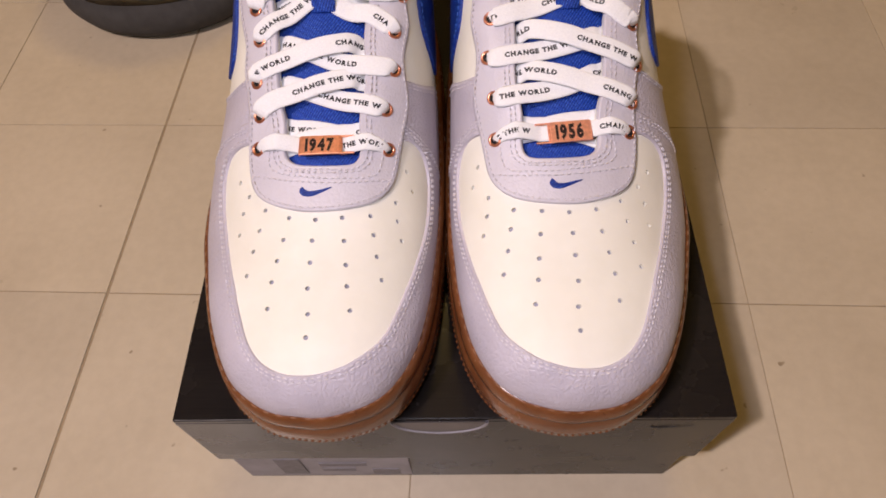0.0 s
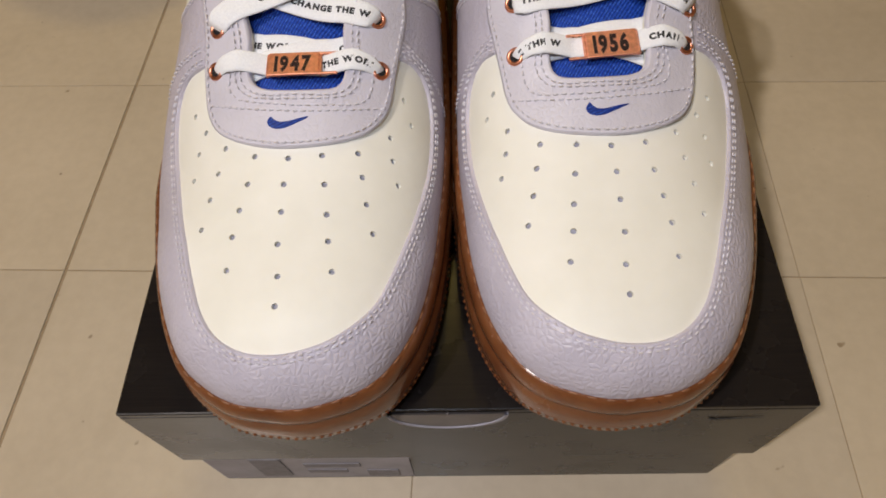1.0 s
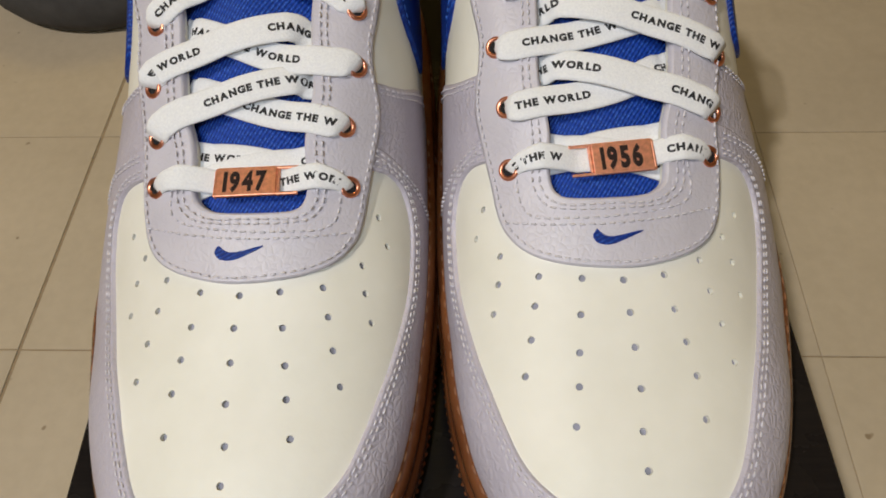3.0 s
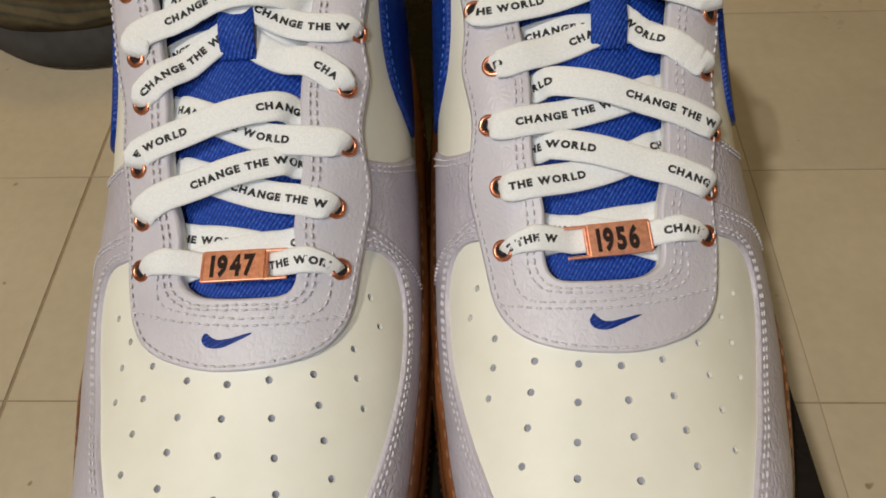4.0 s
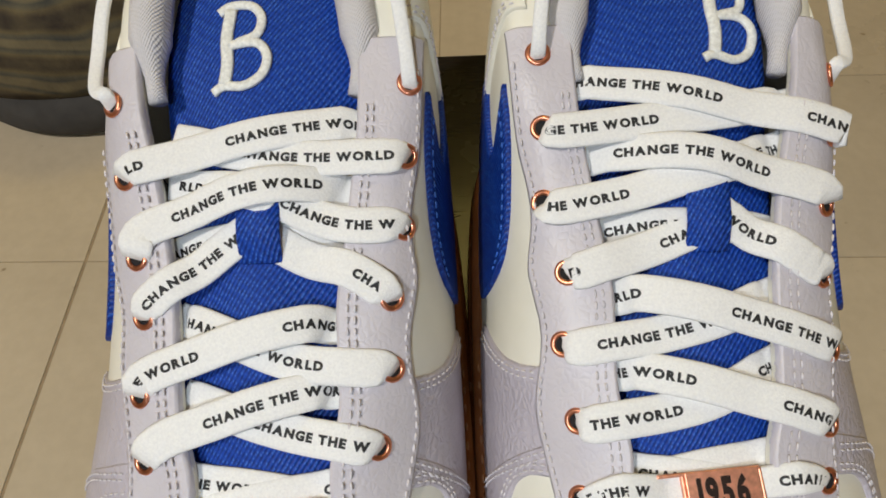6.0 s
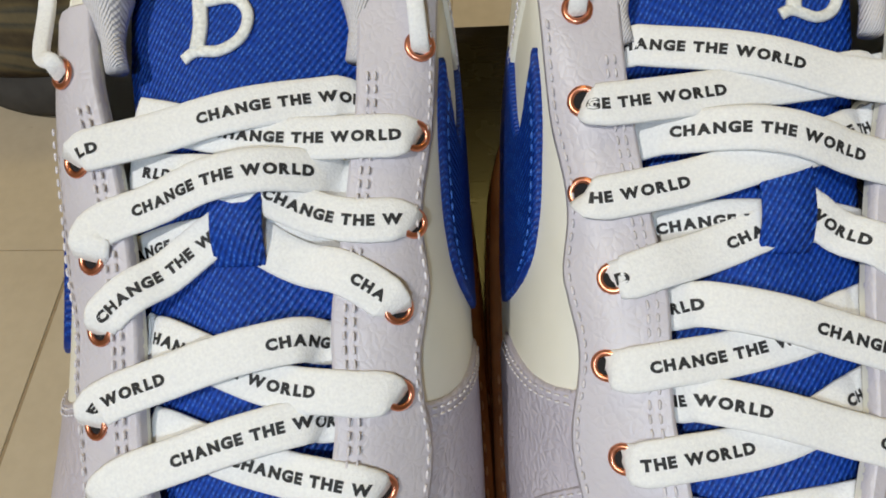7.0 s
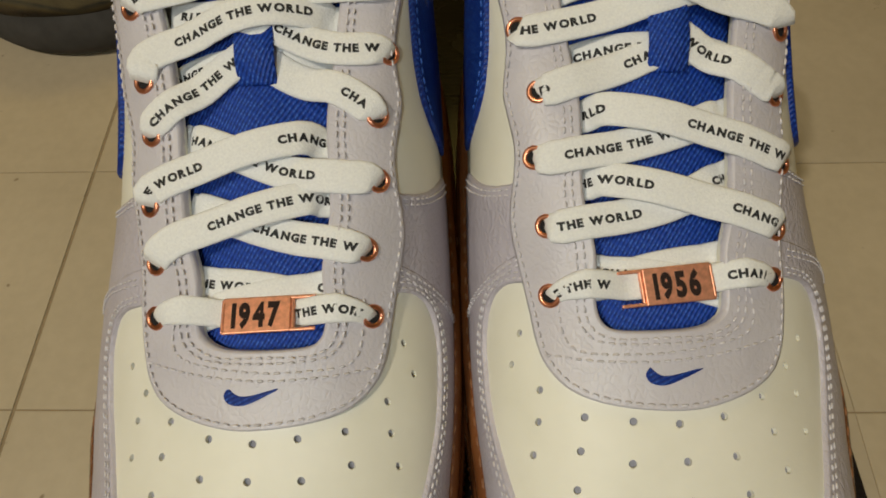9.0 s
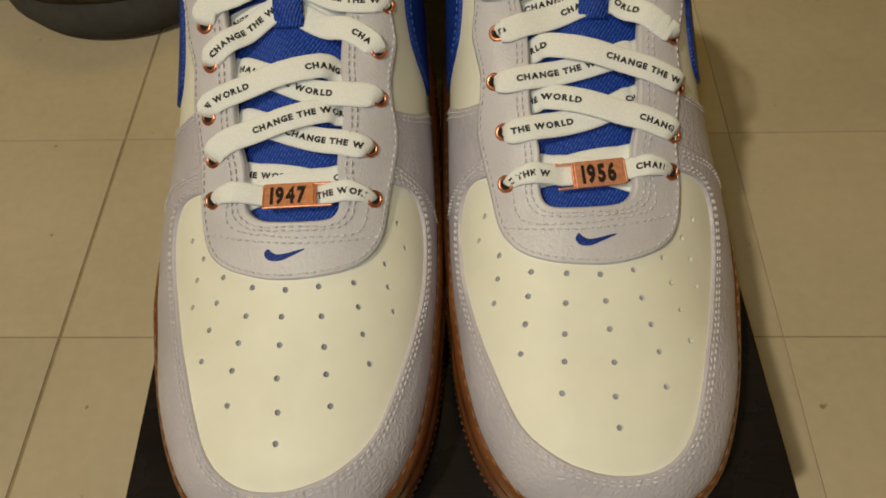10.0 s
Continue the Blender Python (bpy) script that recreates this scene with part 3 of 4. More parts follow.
def build_shoe(left, label, texts, number):
    sh = Shoe(left, label)
    # --- sole ---
    ring = np.vstack([LATERAL, MEDIAL[::-1][1:-1]])
    ring = resample(np.vstack([ring, ring[:1]]), 0.0030)[:-1]
    t = np.roll(ring, -1, 0) - np.roll(ring, 1, 0)
    t /= np.linalg.norm(t, axis=1)[:, None]
    out = np.column_stack([t[:, 1], -t[:, 0]])
    prof = [(-.0040, .1560), (-.0012, .1570), (.0014, .1566), (.0030, .1550), (.0037, .1522), (.0039, .1490), (.0034, .1478), (.0042, .1466), (.0049, .1430), (.0050, .1370), (.0044, .1315), (.0035, .1282), (.0000, .1268), (-.012, .1262)]
    spring = np.clip((0.045 - ring[:, 1]) / 0.045, 0, 1) ** 2 * 0.0035
    verts, faces, m, n = [], [], len(prof), len(ring)
    for i in range(n):
        for o, z in prof:
            q = ring[i] + out[i] * o
            low = np.clip((.15 - z) / .025, 0, 1)
            verts.append((q[0], q[1], max(z - LID_TOP, 0.0004) + LID_TOP - 0.0012 * low + spring[i] * low))
    for i in range(n):
        j = (i + 1) % n
        for k in range(m - 1):
            faces.append((i * m + k, i * m + k + 1, j * m + k + 1, j * m + k))
    faces.append(tuple(i * m + m - 1 for i in range(n)))
    sole = sh.part("outsole", verts, faces, GUM, None, "glossy brown gum rubber cupsole")
    # thread sunk in the ledge of the sole, and the studs under the toe
    ledge = ring + out * 0.0016
    P = np.column_stack([ledge, np.full(n, .1568)])
    P = P[P[:, 1] < 0.17]
    P = P[np.argsort(np.arctan2(P[:, 0] - .055, .10 - P[:, 1]))]
    d = np.r_[0, np.cumsum(np.linalg.norm(np.diff(P, axis=0), axis=1))]
    tv, tf = [], []
    for s in np.arange(0.002, d[-1] - 0.004, 0.0062):
        a, b = (np.array([np.interp(q, d, P[:, i]) for i in range(3)]) for q in (s, s + 0.0030))
        ax = (b - a) / np.linalg.norm(b - a)
        side = np.cross(ax, (0, 0, 1.0))
        base = len(tv)
        for q, w in ((0, .3), (.25, 1), (.75, 1), (1, .3)):
            c = a + (b - a) * q
            tv += [c + side * math.cos(k * math.pi / 3) * .00042 * w + np.array((0, 0, math.sin(k * math.pi / 3) * .0003 * w)) for k in range(6)]
        for r in range(3):
            tf += [(base + r * 6 + k, base + r * 6 + (k + 1) % 6, base + r * 6 + 6 + (k + 1) % 6, base + r * 6 + 6 + k) for k in range(6)]
    sh.part("sole_stitching", tv, tf, GUM_STITCH, sole, "tan thread sunk in the sole ledge")
    tv, tf = [], []
    for row, (o, z) in enumerate(((.0043, .1330), (.0034, .1298))):
        edge = ring + out * o
        keep = ring[:, 1] < 0.085
        E = np.column_stack([edge, z + spring])[keep]
        E = E[np.argsort(np.arctan2(E[:, 0] - .055, .10 - E[:, 1]))]
        E = resample(E, 0.0030)
        for c in E:
            dirn = np.array((c[0] - .055, c[1] - .06, -0.006))
            dirn /= np.linalg.norm(dirn)
            s1 = np.cross(dirn, (0, 0, 1.0))
            s1 /= np.linalg.norm(s1)
            s2 = np.cross(s1, dirn)
            base = len(tv)
            for h, w in ((-0.0004, .0010), (.0007, .0008), (.0011, .0003)):
                tv += [c + dirn * h + (s1 * math.cos(k * math.pi / 3) + s2 * math.sin(k * math.pi / 3)) * w for k in range(6)]
            for r in range(2):
                tf += [(base + r * 6 + k, base + r * 6 + (k + 1) % 6, base + r * 6 + 6 + (k + 1) % 6, base + r * 6 + 6 + k) for k in range(6)]
            tf.append(tuple(base + 12 + k for k in range(6)))
    sh.part("toe_studs", tv, tf, GUM, sole, "small rubber studs round the toe", kind="stuff")

    # --- upper ---
    outline = np.vstack([MEDIAL[::-1], LATERAL[1:-1]])
    holes = []
    for x, y in HOLE_PLAN:
        P3 = skin_raw([(x, y)])[0]
        # round in the world: undo the stretch of the pattern
        e = 1e-4
        gx = np.linalg.norm(skin_raw([(x + e, y)])[0] - P3) / e
        gy = np.linalg.norm(skin_raw([(x, y + e)])[0] - P3) / e
        holes.append(np.array([(x + .00105 / gx * math.cos(a), y + .00105 / gy * math.sin(a)) for a in np.linspace(0, 2 * math.pi, 13)[:-1]]))
    opening = np.vstack([THROAT, [(.0710, .235), (.0665, .258), (.056, .274), (.0430, .258), (.0370, .235)]])
    upper = sh.panel("upper", outline, 0.0, CREAM, 0.0030, [*holes, opening[::-1]], 0.0003, "cream smooth leather with round perforations over the toes")
    lining_poly = spline([(.0200, .1153), (.0180, .0918), (.0281, .0616), (.0403, .0366), (.0544, .0316), (.0665, .0366), (.0793, .0629), (.0842, .0993), (.0784, .1110), (.0505, .0875), (.0200, .1153)], 6)[:-1]
    sh.panel("lining", lining_poly, -0.0013, PIT, 0.003, base=-0.0015)
    feather = outline_pattern(.129, .128)
    mud = np.vstack([feather, [(.100, .1292), (.088, .1284), (.0815, .1268), (.0700, .1250), (.0700, .1165)], VAMP_EDGE[::-1], [(.0290, .1180), (.0290, .1255), (.020, .1260)]])
    sh.panel("mudguard", mud, 0.0013, LILAC, 0.0022, rim=0.0004, label="lilac-grey pebbled leather round the toe")
    mq = np.vstack([[(.0290, .122), (.0290, .1425)], spline([(.0242, .1430), (.0198, .1462), (.0149, .1520), (.0102, .1610), (.0060, .1720)], 6), MEDIAL[(MEDIAL[:, 1] < .178) & (MEDIAL[:, 1] > .123)][::-1]])
    sh.panel("quarter", mq, 0.0009, LILAC, 0.0025, label="lilac-grey pebbled leather on the inner side")
    lq = np.vstack([[(.0700, .118), (.0700, .1440)], spline([(.0764, .1450), (.0820, .1470), (.0887, .1515), (.096, .1600), (.102, .1700)], 6), LATERAL[(LATERAL[:, 1] < .178) & (LATERAL[:, 1] > .119)][::-1]])
    sh.panel("quarter", lq[::-1], 0.0009, LILAC, 0.0025, label="lilac-grey pebbled leather on the outer side")
    stay = np.vstack([STAY_OUT, THROAT[::-1]])
    me_, la_ = np.array(texts["inner_eyes"]), np.array(texts["outer_eyes"]) + (.0004, .0004)
    eyes = np.vstack([me_, la_])
    sh.panel("eyestay", stay, 0.0021, LILAC_FLAT, 0.0022, rim=0.0005, label="lilac-grey fine-grained leather lace panel")
    # heel and ankle pieces
    ankle = np.vstack([[(.0248, .222), (.0240, .236), (.0260, .262)], [(.010, .262), (.0075, .240), (.0060, .222)]])
    sh.panel("ankle_panel", ankle, 0.0010, CREAM, 0.003)
    ankle = np.vstack([[(.0800, .222), (.0815, .236), (.0790, .262)], [(.0960, .262), (.1010, .240), (.1040, .222)]])
    sh.panel("ankle_panel", ankle[::-1], 0.0010, CREAM, 0.003)
    # side tick shapes
    tick = np.vstack([spline([(.0180, .2076), (.0190, .2000), (.0194, .1923), (.0188, .1810), (.0168, .1745), (.0138, .1728), (.0095, .1752), (.0060, .1800)], 6), [(.0050, .1900), (.0058, .2300)],
                      spline([(.0105, .2300), (.0115, .2120), (.0140, .2000), (.0168, .2050)], 4)])
    sh.panel("side_emblem", tick, 0.0015, BLUE_FELT, 0.0022, label="royal blue woven side emblem")
    sh.stitches(spline([(.0172, .2040), (.0181, .1990), (.0184, .1923), (.0178, .1820), (.0160, .1762), (.0136, .1745)], 6), 0.0016, material=BLUE_THREAD, name="emblem_stitching")
    tick = np.vstack([spline([(.0830, .2050), (.0826, .1880), (.0826, .1760), (.0832, .1680), (.0850, .1620), (.0885, .1610), (.0930, .1650)], 6), [(.0965, .1760), (.0960, .2250)],
                      spline([(.0910, .2200), (.0885, .2050), (.0850, .2020)], 4)])
    sh.panel("side_emblem", tick[::-1], 0.0015, BLUE_FELT, 0.0022, label="royal blue woven side emblem")

    # --- stitching ---
    def offset_line(curve, dd):
        t_ = np.gradient(curve, axis=0)
        t_ /= np.maximum(np.linalg.norm(t_, axis=1), 1e-9)[:, None]
        return curve + np.column_stack([t_[:, 1], -t_[:, 0]]) * dd

    mid = VAMP_EDGE
    sh.stitches(offset_line(mid, .0011), 0.0016)
    sh.stitches(offset_line(mid, .0023), 0.0016)
    sh.stitches(offset_line(STAY_OUT, -.0014)[4:-6], 0.0028)
    thr_low = THROAT[8:-8]
    sh.stitches(offset_line(thr_low, .0019), 0.0028)
    sh.stitches(offset_line(thr_low, .0032), 0.0028)
    u = spline([(.0335, .1155), (.0346, .1035), (.0374, .0986), (.0433, .0969), (.0514, .0965), (.0597, .0986), (.0650, .1021), (.0664, .1062), (.0655, .1138)], 8)
    sh.stitches(u, 0.0025)
    sh.stitches(spline([(.0309, .0994), (.0403, .0958), (.0514, .0947), (.0619, .0972), (.0732, .1032)], 8), 0.0025)
    sh.stitches(spline([(.0262, .1230), (.0200, .1231), (.0120, .1239), (.0040, .1250)], 8), 0.0016)
    sh.stitches(spline([(.0262, .1244), (.0200, .1246), (.0120, .1253), (.0040, .1263)], 8), 0.0016)
    sh.stitches(spline([(.0753, .1222), (.0821, .1240), (.0880, .1256), (.1000, .1266)], 8), 0.0016)
    sh.stitches(spline([(.0752, .1236), (.0819, .1253), (.0880, .1270), (.1000, .1280)], 8), 0.0016)
    for dd in (.0012, .0025):
        sh.stitches(spline([(.0242, .1430 - dd), (.0198, .1462 - dd), (.0149, .1520 - dd * 1.2), (.0102 - dd * .4, .1610 - dd), (.0060 - dd * .4, .1720 - dd)], 6), 0.0012)
        sh.stitches(spline([(.0764, .1450 - dd), (.0820, .1470 - dd), (.0887, .1515 - dd), (.096, .1600 - dd)], 6), 0.0012)
    for yy in (.2235, .2250):
        sh.stitches([(.0085, yy), (.0235, yy)], 0.0011, length=0.0014, gap=0.0010)

    # --- tongue ---
    xs, ys = np.linspace(-1, 1, 25), np.linspace(.0955, .246, 60)
    verts, faces = [], []
    for y in ys:
        hw = np.interp(y, [.0955, .12, .17, .21, .238, .246], [.0195, .0215, .0235, .0265, .0245, .018])
        for a in xs:
            x = .0515 + a * hw
            wrinkle = 0.0007 * math.exp(-((y - .158) / .006) ** 2) * math.cos((x - .0515) * 260)
            verts.append((x, y, float(tongue_top(x, y)) + wrinkle))
    for i in range(len(ys) - 1):
        for k in range(len(xs) - 1):
            q = i * 25 + k
            faces.append((q, q + 1, q + 26, q + 25))
    base = len(verts)
    verts += [(x, y, z - 0.006) for x, y, z in verts]
    faces += [tuple(base + i for i in f[::-1]) for f in faces]
    rim = [k for k in range(25)] + [i * 25 + 24 for i in range(1, 60)] + [59 * 25 + k for k in range(23, -1, -1)] + [i * 25 for i in range(58, 0, -1)]
    faces += [(rim[i], base + rim[i], base + rim[(i + 1) % len(rim)], rim[(i + 1) % len(rim)]) for i in range(len(rim))]
    tongue = sh.part("tongue", verts, faces, BLUE, None, "royal blue woven twill tongue")
    # lace loop sewn on the tongue
    lc = np.array(texts["loop"])
    path = [np.array((lc[0], y, float(tongue_top(lc[0], y)) + h)) for y, h in ((lc[1] - .0004, .0006), (lc[1] + .0018, .0028), (lc[1] + .0050, .0046), (lc[1] + .0105, .0046), (lc[1] + .0165, .0034), (lc[1] + .0205, .0010))]
    path = spline(path, 6)
    T = np.gradient(path, axis=0)
    fr = []
    for tt in T / np.linalg.norm(T, axis=1)[:, None]:
        s_ = np.array((1.0, 0, 0))
        fr.append((s_, np.cross(s_, tt)))
    rg = [(.0054, 0), (.0051, .0005), (0, .0006), (-.0051, .0005), (-.0054, 0), (-.0051, -.0005), (0, -.0006), (.0051, -.0005)]
    v, f = sweep(path, fr, rg)
    loop = sh.part("lace_loop", v, f, BLUE, tongue, "royal blue fabric loop holding the laces")
    # white rounded embroidery on the tongue top, raised
    sign = -1 if left else 1
    ec = texts["badge"]

    def embroider(name, pts, wid):
        pts = np.array(pts, float)
        path = spline([(ec[0] + sign * a * 1.12, ec[1] + b * 1.22, 0) for a, b in pts], 8)
        path[:, 2] = tongue_top(path[:, 0], path[:, 1]) + 0.0006
        tt = np.gradient(path, axis=0)
        tt /= np.linalg.norm(tt, axis=1)[:, None]
        fr_ = [(np.cross(q, (0, -.4, .9)), np.array((0, -.4, .9))) for q in tt]
        v_, f_ = sweep(path, fr_, [(math.cos(k * math.pi / 4) * wid * 1.25, math.sin(k * math.pi / 4) * .0007) for k in range(8)])
        sh.part(name, v_, f_, WHITE_THREAD, tongue, "raised white embroidered shape")

    embroider("embroidery", [(-.0028, -.0085), (-.0022, -.0040), (-.0026, .0020), (-.0020, .0085)], .0014)
    embroider("embroidery", [(-.0056, -.0098), (-.0030, -.0088), (.0020, -.0092), (.0060, -.0070), (.0072, -.0030), (.0045, .0000), (-.0020, -.0002)], .0011)
    embroider("embroidery", [(-.0050, .0080), (-.0020, .0094), (.0030, .0090), (.0055, .0060), (.0045, .0020), (.0000, .0002)], .0011)

    # --- collar ---
    ring_d = np.array([(.0352, .2040), (.0345, .2110), (.0345, .2200), (.0370, .236), (.0430, .257), (.056, .272), (.0672, .257), (.0710, .236), (.0715, .2200), (.0705, .2110), (.0695, .2040)])
    path = skin(resample(spline(ring_d, 8), 0.003), -0.0012)
    T = np.gradient(path, axis=0)
    T /= np.linalg.norm(T, axis=1)[:, None]
    fr = []
    for tt in T:
        s_ = np.cross(tt, (0, 0, 1.0))
        s_ /= np.linalg.norm(s_)
        fr.append((s_, np.cross(s_, tt)))
    k_ = np.clip(np.minimum(np.arange(len(path)), np.arange(len(path))[::-1]) / 5.0, 0.45, 1)
    rings = [[(math.cos(a) * .0052 * q, math.sin(a) * .0060 * q) for a in np.linspace(0, 2 * math.pi, 13)[:-1]] for q in k_]
    v, f = sweep(path, fr, rings)
    sh.part("collar", v, f, MESH, None, "padded pale grey mesh collar lining")
    # insole deep inside, its near-black colour standing in for the shade there
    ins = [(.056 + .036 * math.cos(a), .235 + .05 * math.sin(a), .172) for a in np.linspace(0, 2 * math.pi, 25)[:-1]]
    sh.part("insole", ins, [tuple(range(24))], INNER_SHADE)

    # --- eyelets ---
    for D in eyes:
        P = skin([D], 0.0023)[0]
        N = skin([D], 0.0043)[0] - P
        v, f = torus(P, N, .0026, .00072)
        sh.part("eyelet", v, f, COPPER, None, "polished copper eyelet")
        nn = N / np.linalg.norm(N)
        ax = np.cross(nn, (0, 1, 0))
        ax /= np.linalg.norm(ax)
        ay = np.cross(nn, ax)
        # flat black disc added across the ring as the shade of its hole
        sh.part("eyelet_hole_shade", [P - nn * .00008 + (ax * math.cos(a) + ay * math.sin(a)) * .0026 for a in np.linspace(0, 2 * math.pi, 17)[:-1]], [tuple(range(16))], INNER_SHADE)

    # --- laces: outer-side strips lie over the inner-side ones ---
    lx, ly = texts["loop"]
    for row in range(1, 6):
        (way_m, tm), (way_l, tl) = texts["inner"][row - 1], texts["outer"][row - 1]
        if row == 3:
            # through the loop on the tongue, and on to the far edges
            diagonal(sh, me_[3], way_m, False, tm, tuck=False, clear=.0010)
            diagonal(sh, la_[3], way_l, False, tl, tuck=False, clear=.0020)
            for b, tx in zip(texts["beyond"], texts["under"]):
                A = np.array((lx, ly + .0050, 0))
                B = np.array((*b, height([b])[0] - .003))
                Pp = A + (B - A) * np.linspace(0, 1, 20)[:, None]
                Pp[:, 2] = tongue_top(Pp[:, 0], Pp[:, 1]) + .0010
                ribbon(sh, "lace", Pp, np.full(20, LACE_W * .95), tx, (), b[0] < lx)
            continue
        diagonal(sh, me_[row], way_m, False, tm, hump=.0036 if row == 4 else 0.0, hump_x=lx)
        diagonal(sh, la_[row], way_l, True, tl, clear=.0044, hump=.0030 if row == 4 else 0.0, hump_x=lx)
    # lower crossing under the plate
    for a, b, tx in ((throat_point(.1195, True, .004), throat_point(.1125, False, .004), 1), (throat_point(.1215, False, .004), throat_point(.1150, True, .004), 0)):
        s_ = np.linspace(0, 1, 20)[:, None]
        Pp = a + (b - a) * s_
        Pp[:, 2] = np.maximum(Pp[:, 2], tongue_top(Pp[:, 0], Pp[:, 1]) + .0009 + .0006 * tx)
        ribbon(sh, "lace", Pp, np.full(20, LACE_W), texts["cross"][tx], (), a[0] > b[0])
    # straight bar with its plate
    A, B = eye_point(me_[0]), eye_point(la_[0])
    s_ = np.linspace(0, 1, 40)
    Pp = A + (B - A) * s_[:, None]
    Pp[:, 2] = np.maximum(Pp[:, 2], np.interp(s_, [0, .1, .5, .9, 1], [A[2], A[2] + .0016, max(A[2], B[2]) + .0024, B[2] + .0016, B[2]]))
    edge = (Pp[:, 0] < .036) | (Pp[:, 0] > .0665)
    Pp[:, 2] = np.where(edge, np.maximum(Pp[:, 2], height(Pp[:, :2]) + .0044), Pp[:, 2])
    Pp[:, 2] = np.convolve(np.pad(Pp[:, 2], 3, mode="edge"), np.ones(7) / 7, "valid")
    Pp[:3, 2] -= (.004, .002, .0006)
    Pp[-3:, 2] -= (.0006, .002, .004)
    w = np.interp(s_, [0, .06, .14, .3, .7, .86, .94, 1], [.0042, .006, .0078, .0074, .0074, .0078, .006, .0042])
    ribbon(sh, "lace", Pp, w, texts["bar"], texts["bar_blank"])
    # plate
    mid_s = texts["plate"]
    c = np.array([np.interp(mid_s, s_, Pp[:, i]) for i in range(3)]) + np.array((0, -.0012, .0012))
    ax = B - A
    ax /= np.linalg.norm(ax)
    ax = ax if not left else ax * np.array((1, 1, 1))
    roll = texts["roll"]
    up = np.array((0, -.10, .995) if left else (0, -.30, .954))
    up -= ax * (up @ ax)
    up /= np.linalg.norm(up)
    ay = np.cross(up, ax)
    ca, sa = math.cos(roll), math.sin(roll)
    ax, ay = ax * ca + ay * sa, ay * ca - ax * sa

    def slab(name, x0, x1, y0, y1, z0, z1, material, parent=None, label=""):
        bm = bmesh.new()
        bmesh.ops.create_cube(bm, size=1)
        for q in bm.verts:
            q.co = Vector((x0 + (q.co.x + .5) * (x1 - x0), y0 + (q.co.y + .5) * (y1 - y0), z0 + (q.co.z + .5) * (z1 - z0)))
        bmesh.ops.bevel(bm, geom=bm.edges[:], offset=min(.0003, (z1 - z0) * .3), segments=2, affect="EDGES", profile=0.5)
        v_ = [c + ax * q.co.x + ay * q.co.y + up * q.co.z for q in bm.verts]
        f_ = [tuple(q.index for q in fc.verts) for fc in bm.faces]
        bm.free()
        return sh.part(name, v_, f_, material, parent, label, smooth=False)

    plate = slab("lace_plate", -.0088, .0088, -.0049, .0049, .0, .0011, PLATE, None, "copper lace plate engraved with a year")
    for y0 in (-.0049, .0040):
        slab("plate_rail", -.0152, .0092, y0, y0 + .0009, .0000, .0009, PLATE, plate)
    for x0 in (-.0096, .0088):
        slab("plate_bar", x0, x0 + .0008, -.0046, .0046, -.0010, .0008, PLATE, plate)
    line, total = set_line(number, 0.0064, 0.64, 0.0007, 0.001, 0.055)
    tv, tf = [], []
    mir = -1 if left else 1
    for a, b, v_, f_ in line:
        base = len(tv)
        tv += [c + ax * mir * (q[0] - total / 2) + ay * (q[1] - .0031) + up * .00118 for q in v_]
        tf += [tuple(base + i for i in t) for t in f_]
    sh.part("engraving", tv, tf, ENGRAVED, plate, "dark engraved numerals", smooth=False)
    # loose lace above the top eyelets
    for D, side in ((me_[6], -1), (la_[6], 1)):
        P0 = eye_point(D)
        if side < 0:
            way = [P0 + (0, 0, -.003), P0 + (0, 0, .0025), P0 + (.001, .008, .010), P0 + (.004, .022, .019), P0 + (.012, .038, .018), P0 + (.018, .050, .006)]
        else:
            way = [P0 + (0, 0, -.003), P0 + (.001, .001, .0025), P0 + (.0045, .004, .002), P0 + (.0065, .016, .003), P0 + (.005, .032, .010), P0 + (.002, .046, .008)]
        path = spline(way, 8)
        ribbon(sh, "lace", path, np.interp(np.linspace(0, 1, len(path)), [0, .1, .3, 1], [.0040, .0040, .0036, .0036]), None, (), False)
    # small tick emblem sewn on the lace panel: same way round on both shoes
    pts = [(-.0042, .0026), (-.0050, .0006), (-.0042, -.0016), (-.0024, -.0024), (-.0002, -.0017), (.0046, .0020), (.0002, .0004), (-.0020, .0001), (-.0032, .0010)]
    ex, ey = 0.0525, 0.0912
    em = [(ex + sign * a * .95, ey + b * .88) for a, b in pts]
    em = spline(em + em[:1], 4)[:-1]
    sh.panel("emblem", em if sign > 0 else em[::-1], 0.0026, BLUE_FELT, 0.0008, rim=0.00012, label="small blue embroidered emblem", base=0.0018)
    return sh.root


